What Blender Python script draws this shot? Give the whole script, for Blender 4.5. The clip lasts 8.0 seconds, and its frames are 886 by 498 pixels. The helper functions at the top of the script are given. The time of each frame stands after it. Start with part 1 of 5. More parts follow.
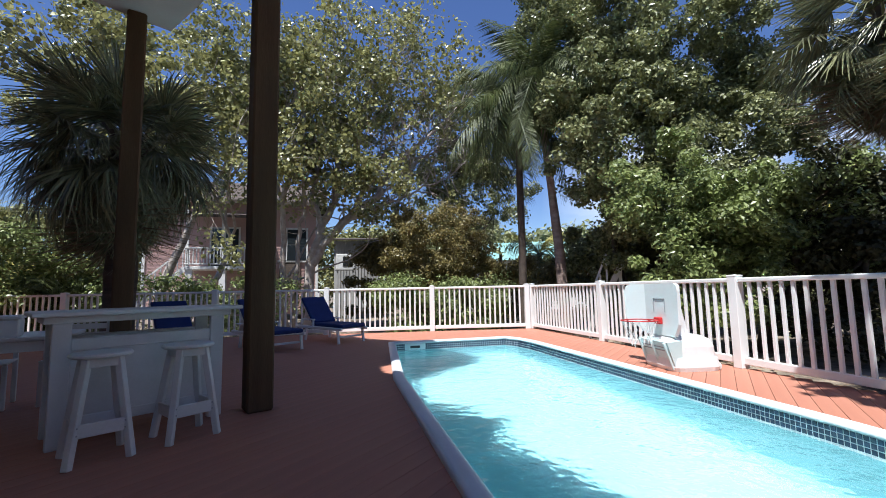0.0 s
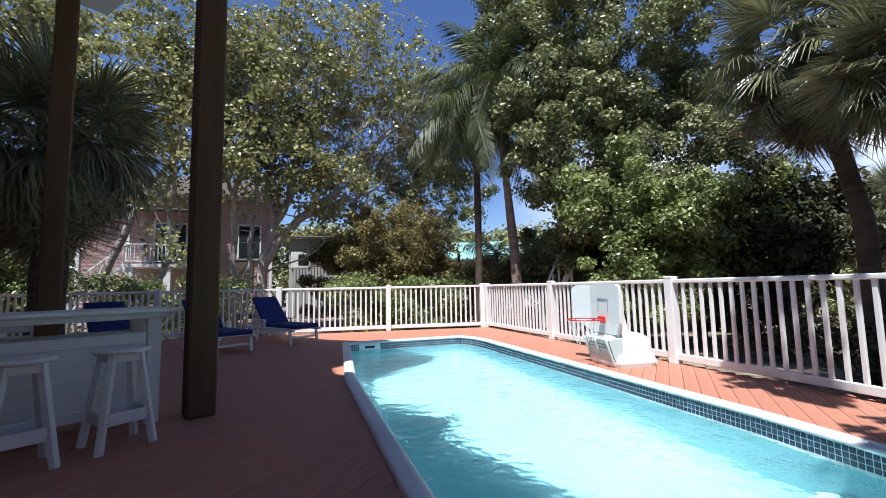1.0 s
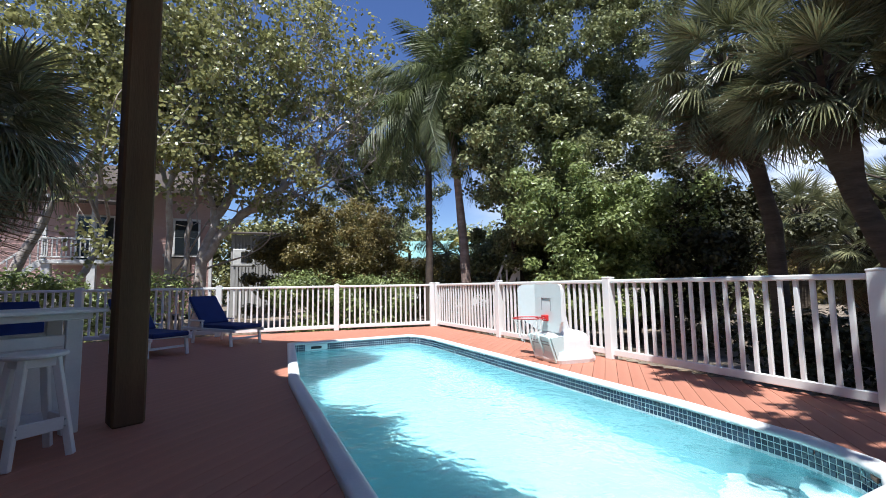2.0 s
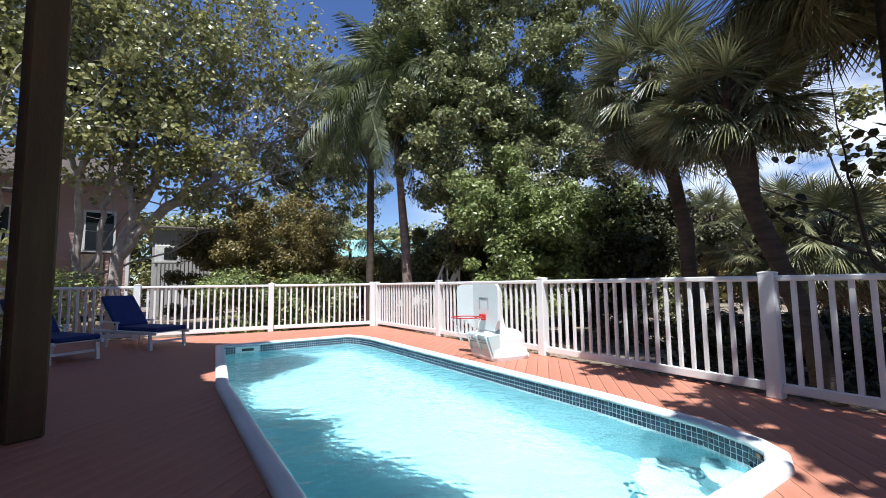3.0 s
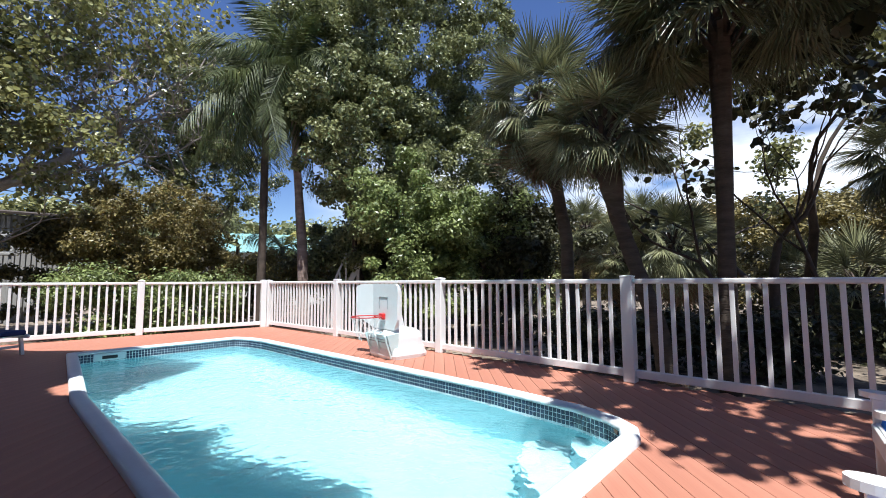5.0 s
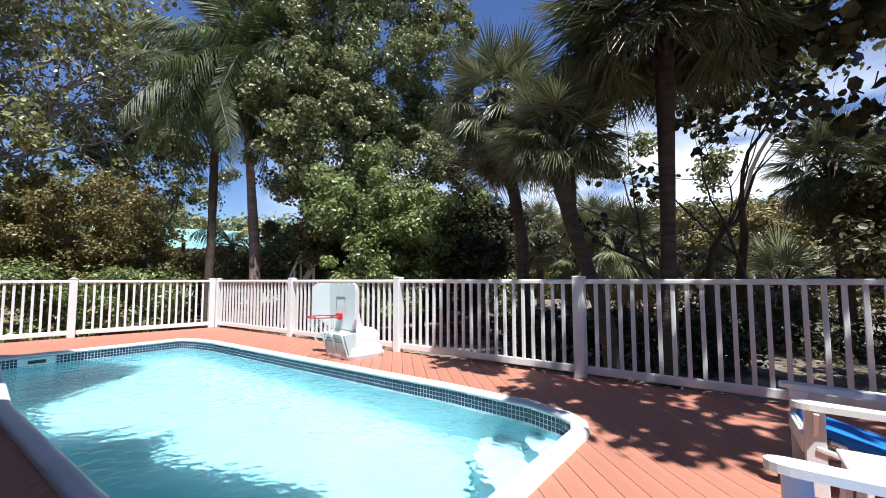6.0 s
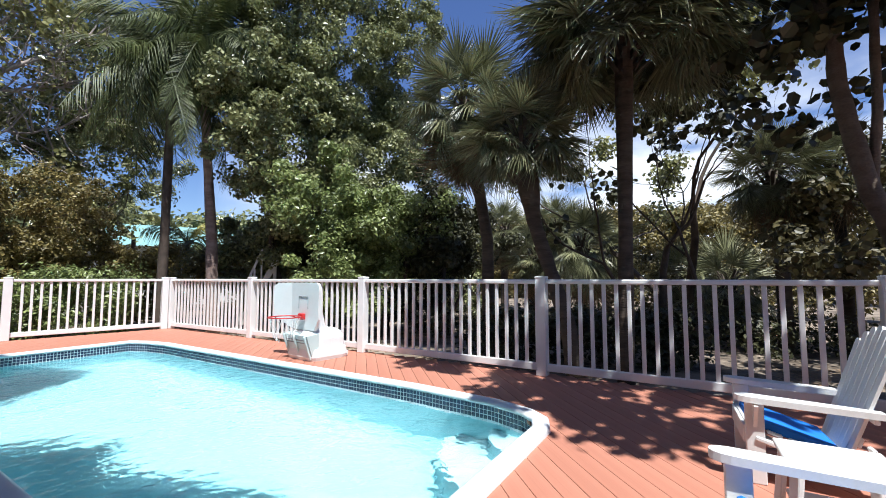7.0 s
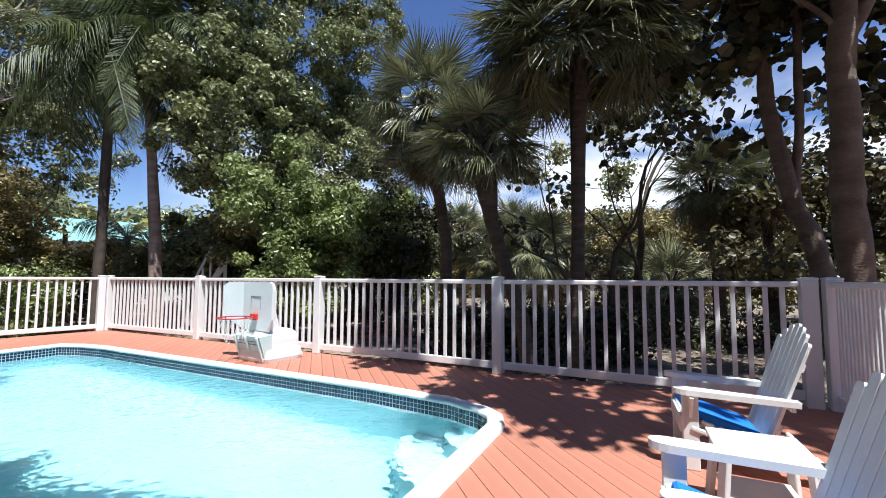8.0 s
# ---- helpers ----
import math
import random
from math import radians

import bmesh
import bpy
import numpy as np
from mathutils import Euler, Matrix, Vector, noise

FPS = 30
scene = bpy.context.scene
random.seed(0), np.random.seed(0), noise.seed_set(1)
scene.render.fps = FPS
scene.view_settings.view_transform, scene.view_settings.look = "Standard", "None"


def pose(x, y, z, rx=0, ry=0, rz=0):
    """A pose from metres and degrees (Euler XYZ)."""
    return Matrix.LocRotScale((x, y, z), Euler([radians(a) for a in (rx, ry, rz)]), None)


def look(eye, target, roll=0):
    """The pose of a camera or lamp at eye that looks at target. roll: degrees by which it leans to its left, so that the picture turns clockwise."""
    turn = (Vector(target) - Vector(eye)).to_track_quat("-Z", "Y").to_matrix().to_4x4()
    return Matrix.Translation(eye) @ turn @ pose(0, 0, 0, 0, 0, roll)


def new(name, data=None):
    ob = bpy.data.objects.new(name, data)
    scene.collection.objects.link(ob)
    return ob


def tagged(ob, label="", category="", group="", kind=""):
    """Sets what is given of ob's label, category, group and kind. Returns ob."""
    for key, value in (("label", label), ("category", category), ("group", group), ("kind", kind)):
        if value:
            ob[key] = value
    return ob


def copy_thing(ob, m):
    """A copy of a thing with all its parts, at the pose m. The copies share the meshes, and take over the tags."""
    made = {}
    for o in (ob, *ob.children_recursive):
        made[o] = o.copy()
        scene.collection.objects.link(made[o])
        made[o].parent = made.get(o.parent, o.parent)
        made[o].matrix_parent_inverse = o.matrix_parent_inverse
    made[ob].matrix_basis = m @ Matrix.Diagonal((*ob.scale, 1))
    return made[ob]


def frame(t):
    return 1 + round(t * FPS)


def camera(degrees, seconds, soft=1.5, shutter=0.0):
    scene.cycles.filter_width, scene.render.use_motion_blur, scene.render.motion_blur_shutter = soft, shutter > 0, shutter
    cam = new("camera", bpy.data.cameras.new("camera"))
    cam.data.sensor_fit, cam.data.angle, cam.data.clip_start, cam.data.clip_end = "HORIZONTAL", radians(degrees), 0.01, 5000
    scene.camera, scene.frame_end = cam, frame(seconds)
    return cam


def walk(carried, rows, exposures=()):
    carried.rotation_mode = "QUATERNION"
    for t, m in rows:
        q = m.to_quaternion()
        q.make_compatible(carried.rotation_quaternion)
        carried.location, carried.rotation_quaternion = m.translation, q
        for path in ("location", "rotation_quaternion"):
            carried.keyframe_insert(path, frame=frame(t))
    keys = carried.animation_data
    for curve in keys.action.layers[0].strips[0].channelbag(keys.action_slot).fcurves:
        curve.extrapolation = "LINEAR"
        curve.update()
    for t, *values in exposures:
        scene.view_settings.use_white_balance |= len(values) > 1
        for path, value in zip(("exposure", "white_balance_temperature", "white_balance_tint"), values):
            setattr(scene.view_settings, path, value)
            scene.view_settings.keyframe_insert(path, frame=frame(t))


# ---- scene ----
cam = camera(93.38, 8.0, soft=0.9)
ROWS = [
    (0, 0.000, -0.000, 1.077, -13.60, 5.57, 1.18),
    (0.5, 0.037, -0.032, 1.086, -16.22, 5.41, 1.12),
    (1, 0.074, -0.074, 1.102, -19.06, 5.26, 1.16),
    (1.5, 0.085, -0.093, 1.108, -22.13, 5.10, 1.09),
    (3, 0.098, -0.148, 1.117, -33.69, 4.75, 0.79),
    (3.5, 0.070, -0.162, 1.121, -37.41, 4.65, 0.64),
    (4, 0.050, -0.165, 1.127, -40.93, 4.56, 0.56),
    (4.5, 0.034, -0.184, 1.133, -44.31, 4.48, 0.46),
    (6, -0.025, -0.205, 1.159, -53.37, 4.12, 0.15),
    (6.5, -0.028, -0.211, 1.164, -55.80, 4.05, 0.10),
    (7, -0.035, -0.211, 1.165, -58.09, 4.03, -0.00),
    (7.5, -0.042, -0.217, 1.165, -60.97, 4.03, -0.15),
    (8, -0.054, -0.224, 1.168, -63.76, 3.99, -0.27),
]
EXPOSURE = 0.73
walk(cam, [(t, pose(x, y, z, 90 + pitch, roll, yaw)) for t, x, y, z, yaw, pitch, roll in ROWS],
     exposures=[(0.0, EXPOSURE, 6080, 8), (8.0, EXPOSURE, 6080, 8)])

# ---- light ----
SUN_TO = Vector((-0.26, -0.33, 1.0)).normalized()      # towards the sun: high, from the south-west
elevation, azimuth = math.asin(SUN_TO.z), math.atan2(SUN_TO.x, SUN_TO.y)
world = bpy.data.worlds.new("sky")
scene.world = world
world.use_nodes = True
wn, wl = world.node_tree.nodes, world.node_tree.links
wn.clear()
sky = wn.new("ShaderNodeTexSky")
sky.sky_type, sky.sun_disc = "NISHITA", False
sky.sun_elevation, sky.sun_rotation = elevation, azimuth
sky.air_density, sky.dust_density, sky.ozone_density, sky.altitude = 1.0, 0.1, 4.0, 0
rich = wn.new("ShaderNodeHueSaturation")
rich.inputs["Hue"].default_value, rich.inputs["Saturation"].default_value = 0.514, 1.10
rich.inputs["Value"].default_value = 1.28
coord = wn.new("ShaderNodeTexCoord")
stretch = wn.new("ShaderNodeMapping")
stretch.inputs["Scale"].default_value = (1.0, 1.0, 2.6)
puffs = wn.new("ShaderNodeTexNoise")
puffs.inputs["Scale"].default_value, puffs.inputs["Detail"].default_value = 3.2, 7.0
edge = wn.new("ShaderNodeMapRange")
edge.inputs[1].default_value, edge.inputs[2].default_value = 0.37, 0.52
low = wn.new("ShaderNodeSeparateXYZ")
band = wn.new("ShaderNodeMapRange")
band.inputs[1].default_value, band.inputs[2].default_value = 0.40, 0.24
both = wn.new("ShaderNodeMath")
both.operation = "MULTIPLY"
mixed = wn.new("ShaderNodeMix")
mixed.data_type = "RGBA"
mixed.inputs[7].default_value = (11.0, 11.3, 12.0, 1)
back = wn.new("ShaderNodeBackground")
back.inputs["Strength"].default_value = 0.066
out = wn.new("ShaderNodeOutputWorld")
wl.new(coord.outputs["Generated"], stretch.inputs["Vector"])
wl.new(stretch.outputs["Vector"], puffs.inputs["Vector"])
wl.new(puffs.outputs["Fac"], edge.inputs[0])
wl.new(coord.outputs["Generated"], low.inputs[0])
wl.new(low.outputs["Z"], band.inputs[0])
wl.new(edge.outputs[0], both.inputs[0])
wl.new(band.outputs[0], both.inputs[1])
east = wn.new("ShaderNodeMapRange")
east.inputs[1].default_value, east.inputs[2].default_value = 0.45, 0.72
share = wn.new("ShaderNodeMath")
share.operation = "MULTIPLY"
wl.new(low.outputs["X"], east.inputs[0])
wl.new(both.outputs[0], share.inputs[0])
wl.new(east.outputs[0], share.inputs[1])
wl.new(share.outputs[0], mixed.inputs[0])
wl.new(sky.outputs["Color"], rich.inputs["Color"])
wl.new(rich.outputs[0], mixed.inputs[6])
wl.new(mixed.outputs[2], back.inputs["Color"])
wl.new(back.outputs[0], out.inputs[0])
sun_data = bpy.data.lights.new("sun", "SUN")
sun_data.energy, sun_data.angle, sun_data.color = 5.0, radians(0.53), (1.0, 0.965, 0.91)
sun = new("sun", sun_data)
sun.matrix_world = look(SUN_TO * 60, (0, 0, 0))

# ---- materials ----
def material(name, colour, rough=0.6, dark=None, scale=6.0, fine=80.0, bump=0.15, spread=0.5, metal=0.0,
             stretch=(1, 1, 1), island=0.0, random_piece=0.0, specular=0.5, depth=0.004):
    """A surface with colour that wanders at two scales, fine relief and, for pieces, a change from one to the next."""
    m = bpy.data.materials.new(name)
    m.use_nodes = True
    n, l = m.node_tree.nodes, m.node_tree.links
    b = n["Principled BSDF"]
    dark = dark or tuple(c * 0.72 for c in colour)
    tc, mp = n.new("ShaderNodeTexCoord"), n.new("ShaderNodeMapping")
    mp.inputs["Scale"].default_value = stretch
    l.new(tc.outputs["Object"], mp.inputs["Vector"])
    big, small = n.new("ShaderNodeTexNoise"), n.new("ShaderNodeTexNoise")
    big.inputs["Scale"].default_value, big.inputs["Detail"].default_value = scale, 5
    small.inputs["Scale"].default_value, small.inputs["Detail"].default_value = fine, 3
    for q in (big, small):
        l.new(mp.outputs["Vector"], q.inputs["Vector"])
    add = n.new("ShaderNodeMath")
    add.operation = "MULTIPLY_ADD"
    add.inputs[1].default_value = 0.35
    l.new(small.outputs["Fac"], add.inputs[0])
    l.new(big.outputs["Fac"], add.inputs[2])
    fac = add.outputs[0]
    if island or random_piece:
        src = n.new("ShaderNodeNewGeometry").outputs["Random Per Island"] if island else n.new("ShaderNodeObjectInfo").outputs["Random"]
        more = n.new("ShaderNodeMath")
        more.operation = "MULTIPLY_ADD"
        more.inputs[1].default_value = island or random_piece
        l.new(src, more.inputs[0])
        l.new(fac, more.inputs[2])
        fac = more.outputs[0]
    mid = 0.67 + 0.5 * (island or random_piece)
    ramp = n.new("ShaderNodeMapRange")
    ramp.inputs[1].default_value, ramp.inputs[2].default_value = mid - spread / 2, mid + spread / 2
    l.new(fac, ramp.inputs[0])
    mix = n.new("ShaderNodeMix")
    mix.data_type = "RGBA"
    mix.inputs[6].default_value, mix.inputs[7].default_value = (*dark, 1), (*colour, 1)
    l.new(ramp.outputs[0], mix.inputs[0])
    l.new(mix.outputs[2], b.inputs["Base Color"])
    b.inputs["Roughness"].default_value, b.inputs["Metallic"].default_value = rough, metal
    b.inputs["Specular IOR Level"].default_value = specular
    if bump:
        bp = n.new("ShaderNodeBump")
        bp.inputs["Strength"].default_value, bp.inputs["Distance"].default_value = bump, depth
        l.new(add.outputs[0], bp.inputs["Height"])
        l.new(bp.outputs["Normal"], b.inputs["Normal"])
    return m


def leaf_material(name, light, dark, rough=0.42, through_light=0.3):
    """Leaves: each island its own green, part of the light passing through."""
    m = material(name, light, rough, dark, scale=1.2, fine=30, bump=0, spread=0.9, island=0.7, specular=0.5)
    n, l = m.node_tree.nodes, m.node_tree.links
    b, o = n["Principled BSDF"], n["Material Output"]
    t, s = n.new("ShaderNodeBsdfTranslucent"), n.new("ShaderNodeMixShader")
    src = b.inputs["Base Color"].links[0].from_socket
    l.new(src, t.inputs["Color"])
    s.inputs[0].default_value = through_light
    l.new(b.outputs[0], s.inputs[1])
    l.new(t.outputs[0], s.inputs[2])
    l.new(s.outputs[0], o.inputs["Surface"])
    return m


M_VINYL = material("white_vinyl", (0.85, 0.85, 0.85), 0.38, (0.75, 0.75, 0.74), scale=3, fine=40, bump=0.05, spread=0.8)
M_PAINT = material("white_painted_wood", (0.78, 0.78, 0.77), 0.45, (0.60, 0.60, 0.58), scale=4, fine=60, bump=0.2, spread=0.8)
M_DECK = material("red_composite_board", (0.48, 0.210, 0.140), 0.66, (0.35, 0.140, 0.092), scale=2.0, fine=60, bump=0.35,
                  spread=0.9, stretch=(0.25, 3, 3), random_piece=0.16)
M_GAP = material("dark_joist", (0.05, 0.035, 0.03), 0.9)
M_COPING = material("white_coping", (0.78, 0.79, 0.80), 0.42, (0.60, 0.61, 0.62), scale=2.5, fine=50, bump=0.1, spread=0.8)
M_PLASTER = material("pool_plaster", (0.275, 0.545, 0.595), 0.7, (0.225, 0.495, 0.555), scale=1.5, fine=20, bump=0.1, spread=1.0)
M_STEP = material("pool_step_plaster", (0.37, 0.66, 0.72), 0.7)
M_GROUT = material("pale_grout", (0.74, 0.77, 0.79), 0.8)
M_TILE = material("blue_pool_tile", (0.026, 0.048, 0.098), 0.16, (0.009, 0.018, 0.044), scale=12, fine=90, bump=0.05, spread=0.8, random_piece=0.6)
M_COLUMN = material("dark_timber", (0.150, 0.092, 0.050), 0.9, (0.060, 0.037, 0.021), scale=1.6, fine=30, bump=0.6, spread=0.7, stretch=(4, 4, 0.4), depth=0.01, specular=0.2)
M_SOFFIT = material("white_soffit", (0.72, 0.73, 0.72), 0.6, (0.60, 0.61, 0.60), scale=2, fine=40)
M_NAVY = material("navy_canvas", (0.012, 0.035, 0.16), 0.85, (0.007, 0.02, 0.10), scale=5, fine=300, bump=0.5, spread=0.9, depth=0.002)
M_AZURE = material("azure_canvas", (0.012, 0.21, 0.72), 0.8, (0.008, 0.14, 0.54), scale=5, fine=300, bump=0.5, spread=0.9, depth=0.002)
M_PLASTIC = material("white_moulded_plastic", (0.80, 0.81, 0.81), 0.35, (0.70, 0.71, 0.71), scale=3, fine=30, bump=0.05, spread=0.8)
# Plastic tinted aqua: light thrown back by the pool, put into the colour.
M_POOL_TINT = material("pool_tinted_plastic", (0.60, 0.76, 0.76), 0.4, (0.52, 0.68, 0.69), scale=3, fine=30, bump=0.05, spread=0.8)
M_RED = material("red_painted_steel", (0.60, 0.03, 0.03), 0.35, (0.42, 0.02, 0.02), scale=20)
M_GREY_LINE = material("grey_print", (0.32, 0.34, 0.36), 0.5)
M_NET = material("white_net_cord", (0.75, 0.75, 0.74), 0.8, fine=200)
M_STEEL = material("galvanised_steel", (0.45, 0.46, 0.47), 0.35, metal=1.0, fine=120)
M_DARK = material("dark_opening", (0.02, 0.022, 0.025), 0.4)
M_SAND = material("leaf_strewn_sand", (0.33, 0.265, 0.20), 0.95, (0.055, 0.040, 0.028), scale=1.4, fine=22, bump=0.8, spread=0.38, depth=0.03)
M_LITTER = material("dry_leaf_litter", (0.34, 0.24, 0.15), 0.8, (0.10, 0.06, 0.035), scale=2, fine=20, bump=0, spread=0.9, island=0.8)
M_BARK_PALE = material("pale_bark", (0.52, 0.46, 0.42), 0.85, (0.24, 0.19, 0.165), scale=5, fine=40, bump=0.7, spread=0.6, depth=0.02)
M_BARK_DARK = material("dark_bark", (0.115, 0.085, 0.066), 0.9, (0.045, 0.034, 0.027), scale=6, fine=40, bump=0.8, spread=0.6, depth=0.02)
M_BARK_GREY = material("grey_brown_bark", (0.185, 0.140, 0.105), 0.9, (0.070, 0.052, 0.038), scale=3, fine=30, bump=0.8, spread=0.5, stretch=(1, 1, 2), depth=0.025)
M_BARK_PALM = material("ringed_palm_bark", (0.125, 0.095, 0.072), 0.9, (0.045, 0.034, 0.026), scale=2.2, fine=14, bump=0.9, spread=0.5, stretch=(1, 1, 5), depth=0.03)
M_BARK_ROYAL = material("grey_pink_palm_bark", (0.40, 0.30, 0.26), 0.85, (0.16, 0.11, 0.09), scale=2.5, fine=16, bump=0.8, spread=0.5, stretch=(1, 1, 2.5), depth=0.03)
L_FICUS = leaf_material("ficus_leaf", (0.385, 0.400, 0.180), (0.085, 0.097, 0.040), 0.34, 0.25)
L_BRIGHT = leaf_material("bright_shrub_leaf", (0.345, 0.405, 0.145), (0.085, 0.115, 0.040), 0.36, 0.28)
L_GRAPE = leaf_material("sea_grape_leaf", (0.440, 0.430, 0.175), (0.100, 0.105, 0.042), 0.34, 0.30)
# Sea grape leaf again, with shade and backlight put into the colour.
L_GRAPE_SHADED = leaf_material("shaded_sea_grape_leaf", (0.075, 0.075, 0.028), (0.022, 0.025, 0.010), 0.5, 0.10)
L_BUSH = leaf_material("olive_bush_leaf", (0.330, 0.265, 0.092), (0.090, 0.078, 0.028), 0.42, 0.25)
# Olive bush leaf darkened: the thicket's shade is put into the colour.
L_BUSH_SHADE = leaf_material("shaded_thicket_leaf", (0.150, 0.125, 0.050), (0.045, 0.042, 0.018), 0.45, 0.15)
L_SABAL = leaf_material("fan_palm_blade", (0.320, 0.325, 0.175), (0.050, 0.056, 0.026), 0.28, 0.14)
L_SABAL_DRY = leaf_material("dry_fan_palm_blade", (0.340, 0.230, 0.140), (0.120, 0.078, 0.048), 0.7, 0.10)
L_FEATHER = leaf_material("feather_palm_leaflet", (0.150, 0.178, 0.058), (0.034, 0.045, 0.017), 0.55, 0.25)
L_YELLOW = leaf_material("yellowing_palm_leaflet", (0.590, 0.512, 0.136), (0.260, 0.264, 0.069), 0.5, 0.25)
M_PINK = material("pink_lap_siding", (0.55, 0.385, 0.355), 0.75, (0.42, 0.275, 0.25), scale=1, fine=30, bump=0.1, spread=0.9)
M_SHINGLE = material("brown_shingle", (0.10, 0.075, 0.062), 0.9, (0.05, 0.04, 0.035), scale=3, fine=30, bump=0.5)
M_TURQ = material("turquoise_metal_roof", (0.26, 0.46, 0.44), 0.5, (0.20, 0.38, 0.37), scale=1, fine=20, bump=0.05)
M_GREY_WALL = material("grey_weathered_wall", (0.40, 0.39, 0.37), 0.85, (0.26, 0.25, 0.24), scale=1.5)
M_TRIM = material("white_trim", (0.74, 0.73, 0.71), 0.6)

GLASS = bpy.data.materials.new("window_glass")
GLASS.use_nodes = True
gb = GLASS.node_tree.nodes["Principled BSDF"]
gb.inputs["Base Color"].default_value, gb.inputs["Roughness"].default_value = (0.02, 0.025, 0.03, 1), 0.05

WATER = bpy.data.materials.new("pool_water")
WATER.use_nodes = True
wnodes, wlinks = WATER.node_tree.nodes, WATER.node_tree.links
wb = wnodes["Principled BSDF"]
wb.inputs["Base Color"].default_value = (0.90, 0.99, 1.0, 1)
wb.inputs["Roughness"].default_value, wb.inputs["IOR"].default_value = 0.0, 1.33
wb.inputs["Transmission Weight"].default_value = 1.0
wtc = wnodes.new("ShaderNodeTexCoord")
ripple_a, ripple_b = wnodes.new("ShaderNodeTexNoise"), wnodes.new("ShaderNodeTexNoise")
ripple_a.inputs["Scale"].default_value, ripple_a.inputs["Detail"].default_value = 3.0, 3
ripple_b.inputs["Scale"].default_value, ripple_b.inputs["Detail"].default_value = 12.0, 3
radd = wnodes.new("ShaderNodeMath")
radd.operation, radd.inputs[1].default_value = "MULTIPLY_ADD", 0.22
rbump = wnodes.new("ShaderNodeBump")
rbump.inputs["Strength"].default_value, rbump.inputs["Distance"].default_value = 0.8, 0.05
for q in (ripple_a, ripple_b):
    wlinks.new(wtc.outputs["Object"], q.inputs["Vector"])
wlinks.new(ripple_b.outputs["Fac"], radd.inputs[0])
wlinks.new(ripple_a.outputs["Fac"], radd.inputs[2])
wlinks.new(radd.outputs[0], rbump.inputs["Height"])
wlinks.new(rbump.outputs["Normal"], wb.inputs["Normal"])


# ---- mesh tools ----
class Geo:
    """Vertices and faces of one mesh, gathered from simple shaped solids."""

    def __init__(self):
        self.v, self.f = [], []

    def put(self, verts, faces, m=None):
        k = len(self.v)
        self.v += [tuple(m @ Vector(p)) if m else tuple(p) for p in verts]
        self.f += [tuple(k + i for i in q) for q in faces]
        return self

    def box(self, size, m=None, ch=0.006):
        """A block with chamfered edges, centred on the origin of m."""
        hx, hy, hz = (s / 2 for s in size)
        ch = min(ch, hx * 0.45, hy * 0.45, hz * 0.45)
        verts, where = [], {}
        for sx in (-1, 1):
            for sy in (-1, 1):
                for sz in (-1, 1):
                    for ax in range(3):
                        p = [sx * (hx - ch), sy * (hy - ch), sz * (hz - ch)]
                        p[ax] = (sx * hx, sy * hy, sz * hz)[ax]
                        where[sx, sy, sz, ax] = len(verts)
                        verts.append(p)
        faces = []
        for ax in range(3):
            b, c = [a for a in range(3) if a != ax]
            for s in (-1, 1):
                ring = []
                for u, w in ((-1, -1), (1, -1), (1, 1), (-1, 1)):
                    k = [0, 0, 0]
                    k[ax], k[b], k[c] = s, u, w
                    ring.append(where[(*k, ax)])
                faces.append(ring)
            for u in (-1, 1):
                for w in (-1, 1):
                    k0, k1 = [0, 0, 0], [0, 0, 0]
                    k0[ax], k0[b], k0[c] = -1, u, w
                    k1[ax], k1[b], k1[c] = 1, u, w
                    faces.append([where[(*k0, b)], where[(*k1, b)], where[(*k1, c)], where[(*k0, c)]])
        for sx in (-1, 1):
            for sy in (-1, 1):
                for sz in (-1, 1):
                    faces.append([where[sx, sy, sz, a] for a in range(3)])
        return self.put(verts, faces, m)

    def bar(self, a, b, w, d, ch=0.004, up=(0, 0, 1)):
        """A straight batten from a to b, w wide and d deep."""
        a, b = Vector(a), Vector(b)
        z = (b - a).normalized()
        up = Vector(up)
        x = up.cross(z)
        x = x.normalized() if x.length > 1e-3 else Vector((1, 0, 0))
        y = z.cross(x)
        m = Matrix(((x.x, y.x, z.x, 0), (x.y, y.y, z.y, 0), (x.z, y.z, z.z, 0), (0, 0, 0, 1)))
        return self.box((w, d, (b - a).length), Matrix.Translation((a + b) / 2) @ m, ch)

    def tube(self, path, radii, sides=8, cap=True):
        path = [Vector(p) for p in path]
        k = len(self.v)
        side = Vector((1, 0, 0))
        for i, p in enumerate(path):
            d = (path[min(i + 1, len(path) - 1)] - path[max(i - 1, 0)]).normalized()
            side = side - d * side.dot(d)
            if side.length < 1e-3:
                side = d.orthogonal()
            side.normalize()
            other = d.cross(side)
            r = radii[i] if not isinstance(radii, (int, float)) else radii
            for j in range(sides):
                a = 2 * math.pi * j / sides
                self.v.append(tuple(p + side * (r * math.cos(a)) + other * (r * math.sin(a))))
        for i in range(len(path) - 1):
            for j in range(sides):
                a, b = k + i * sides + j, k + i * sides + (j + 1) % sides
                self.f.append((a, b, b + sides, a + sides))
        if cap:
            self.f.append(tuple(range(k + sides - 1, k - 1, -1)))
            e = k + (len(path) - 1) * sides
            self.f.append(tuple(range(e, e + sides)))
        return self

    def lathe(self, profile, m=None, sides=24):
        """A turned solid from (radius, height) steps."""
        verts, faces = [], []
        for r, z in profile:
            for j in range(sides):
                a = 2 * math.pi * j / sides
                verts.append((r * math.cos(a), r * math.sin(a), z))
        for i in range(len(profile) - 1):
            for j in range(sides):
                a, b = i * sides + j, i * sides + (j + 1) % sides
                faces.append((a, b, b + sides, a + sides))
        faces.append(tuple(range(sides - 1, -1, -1)))
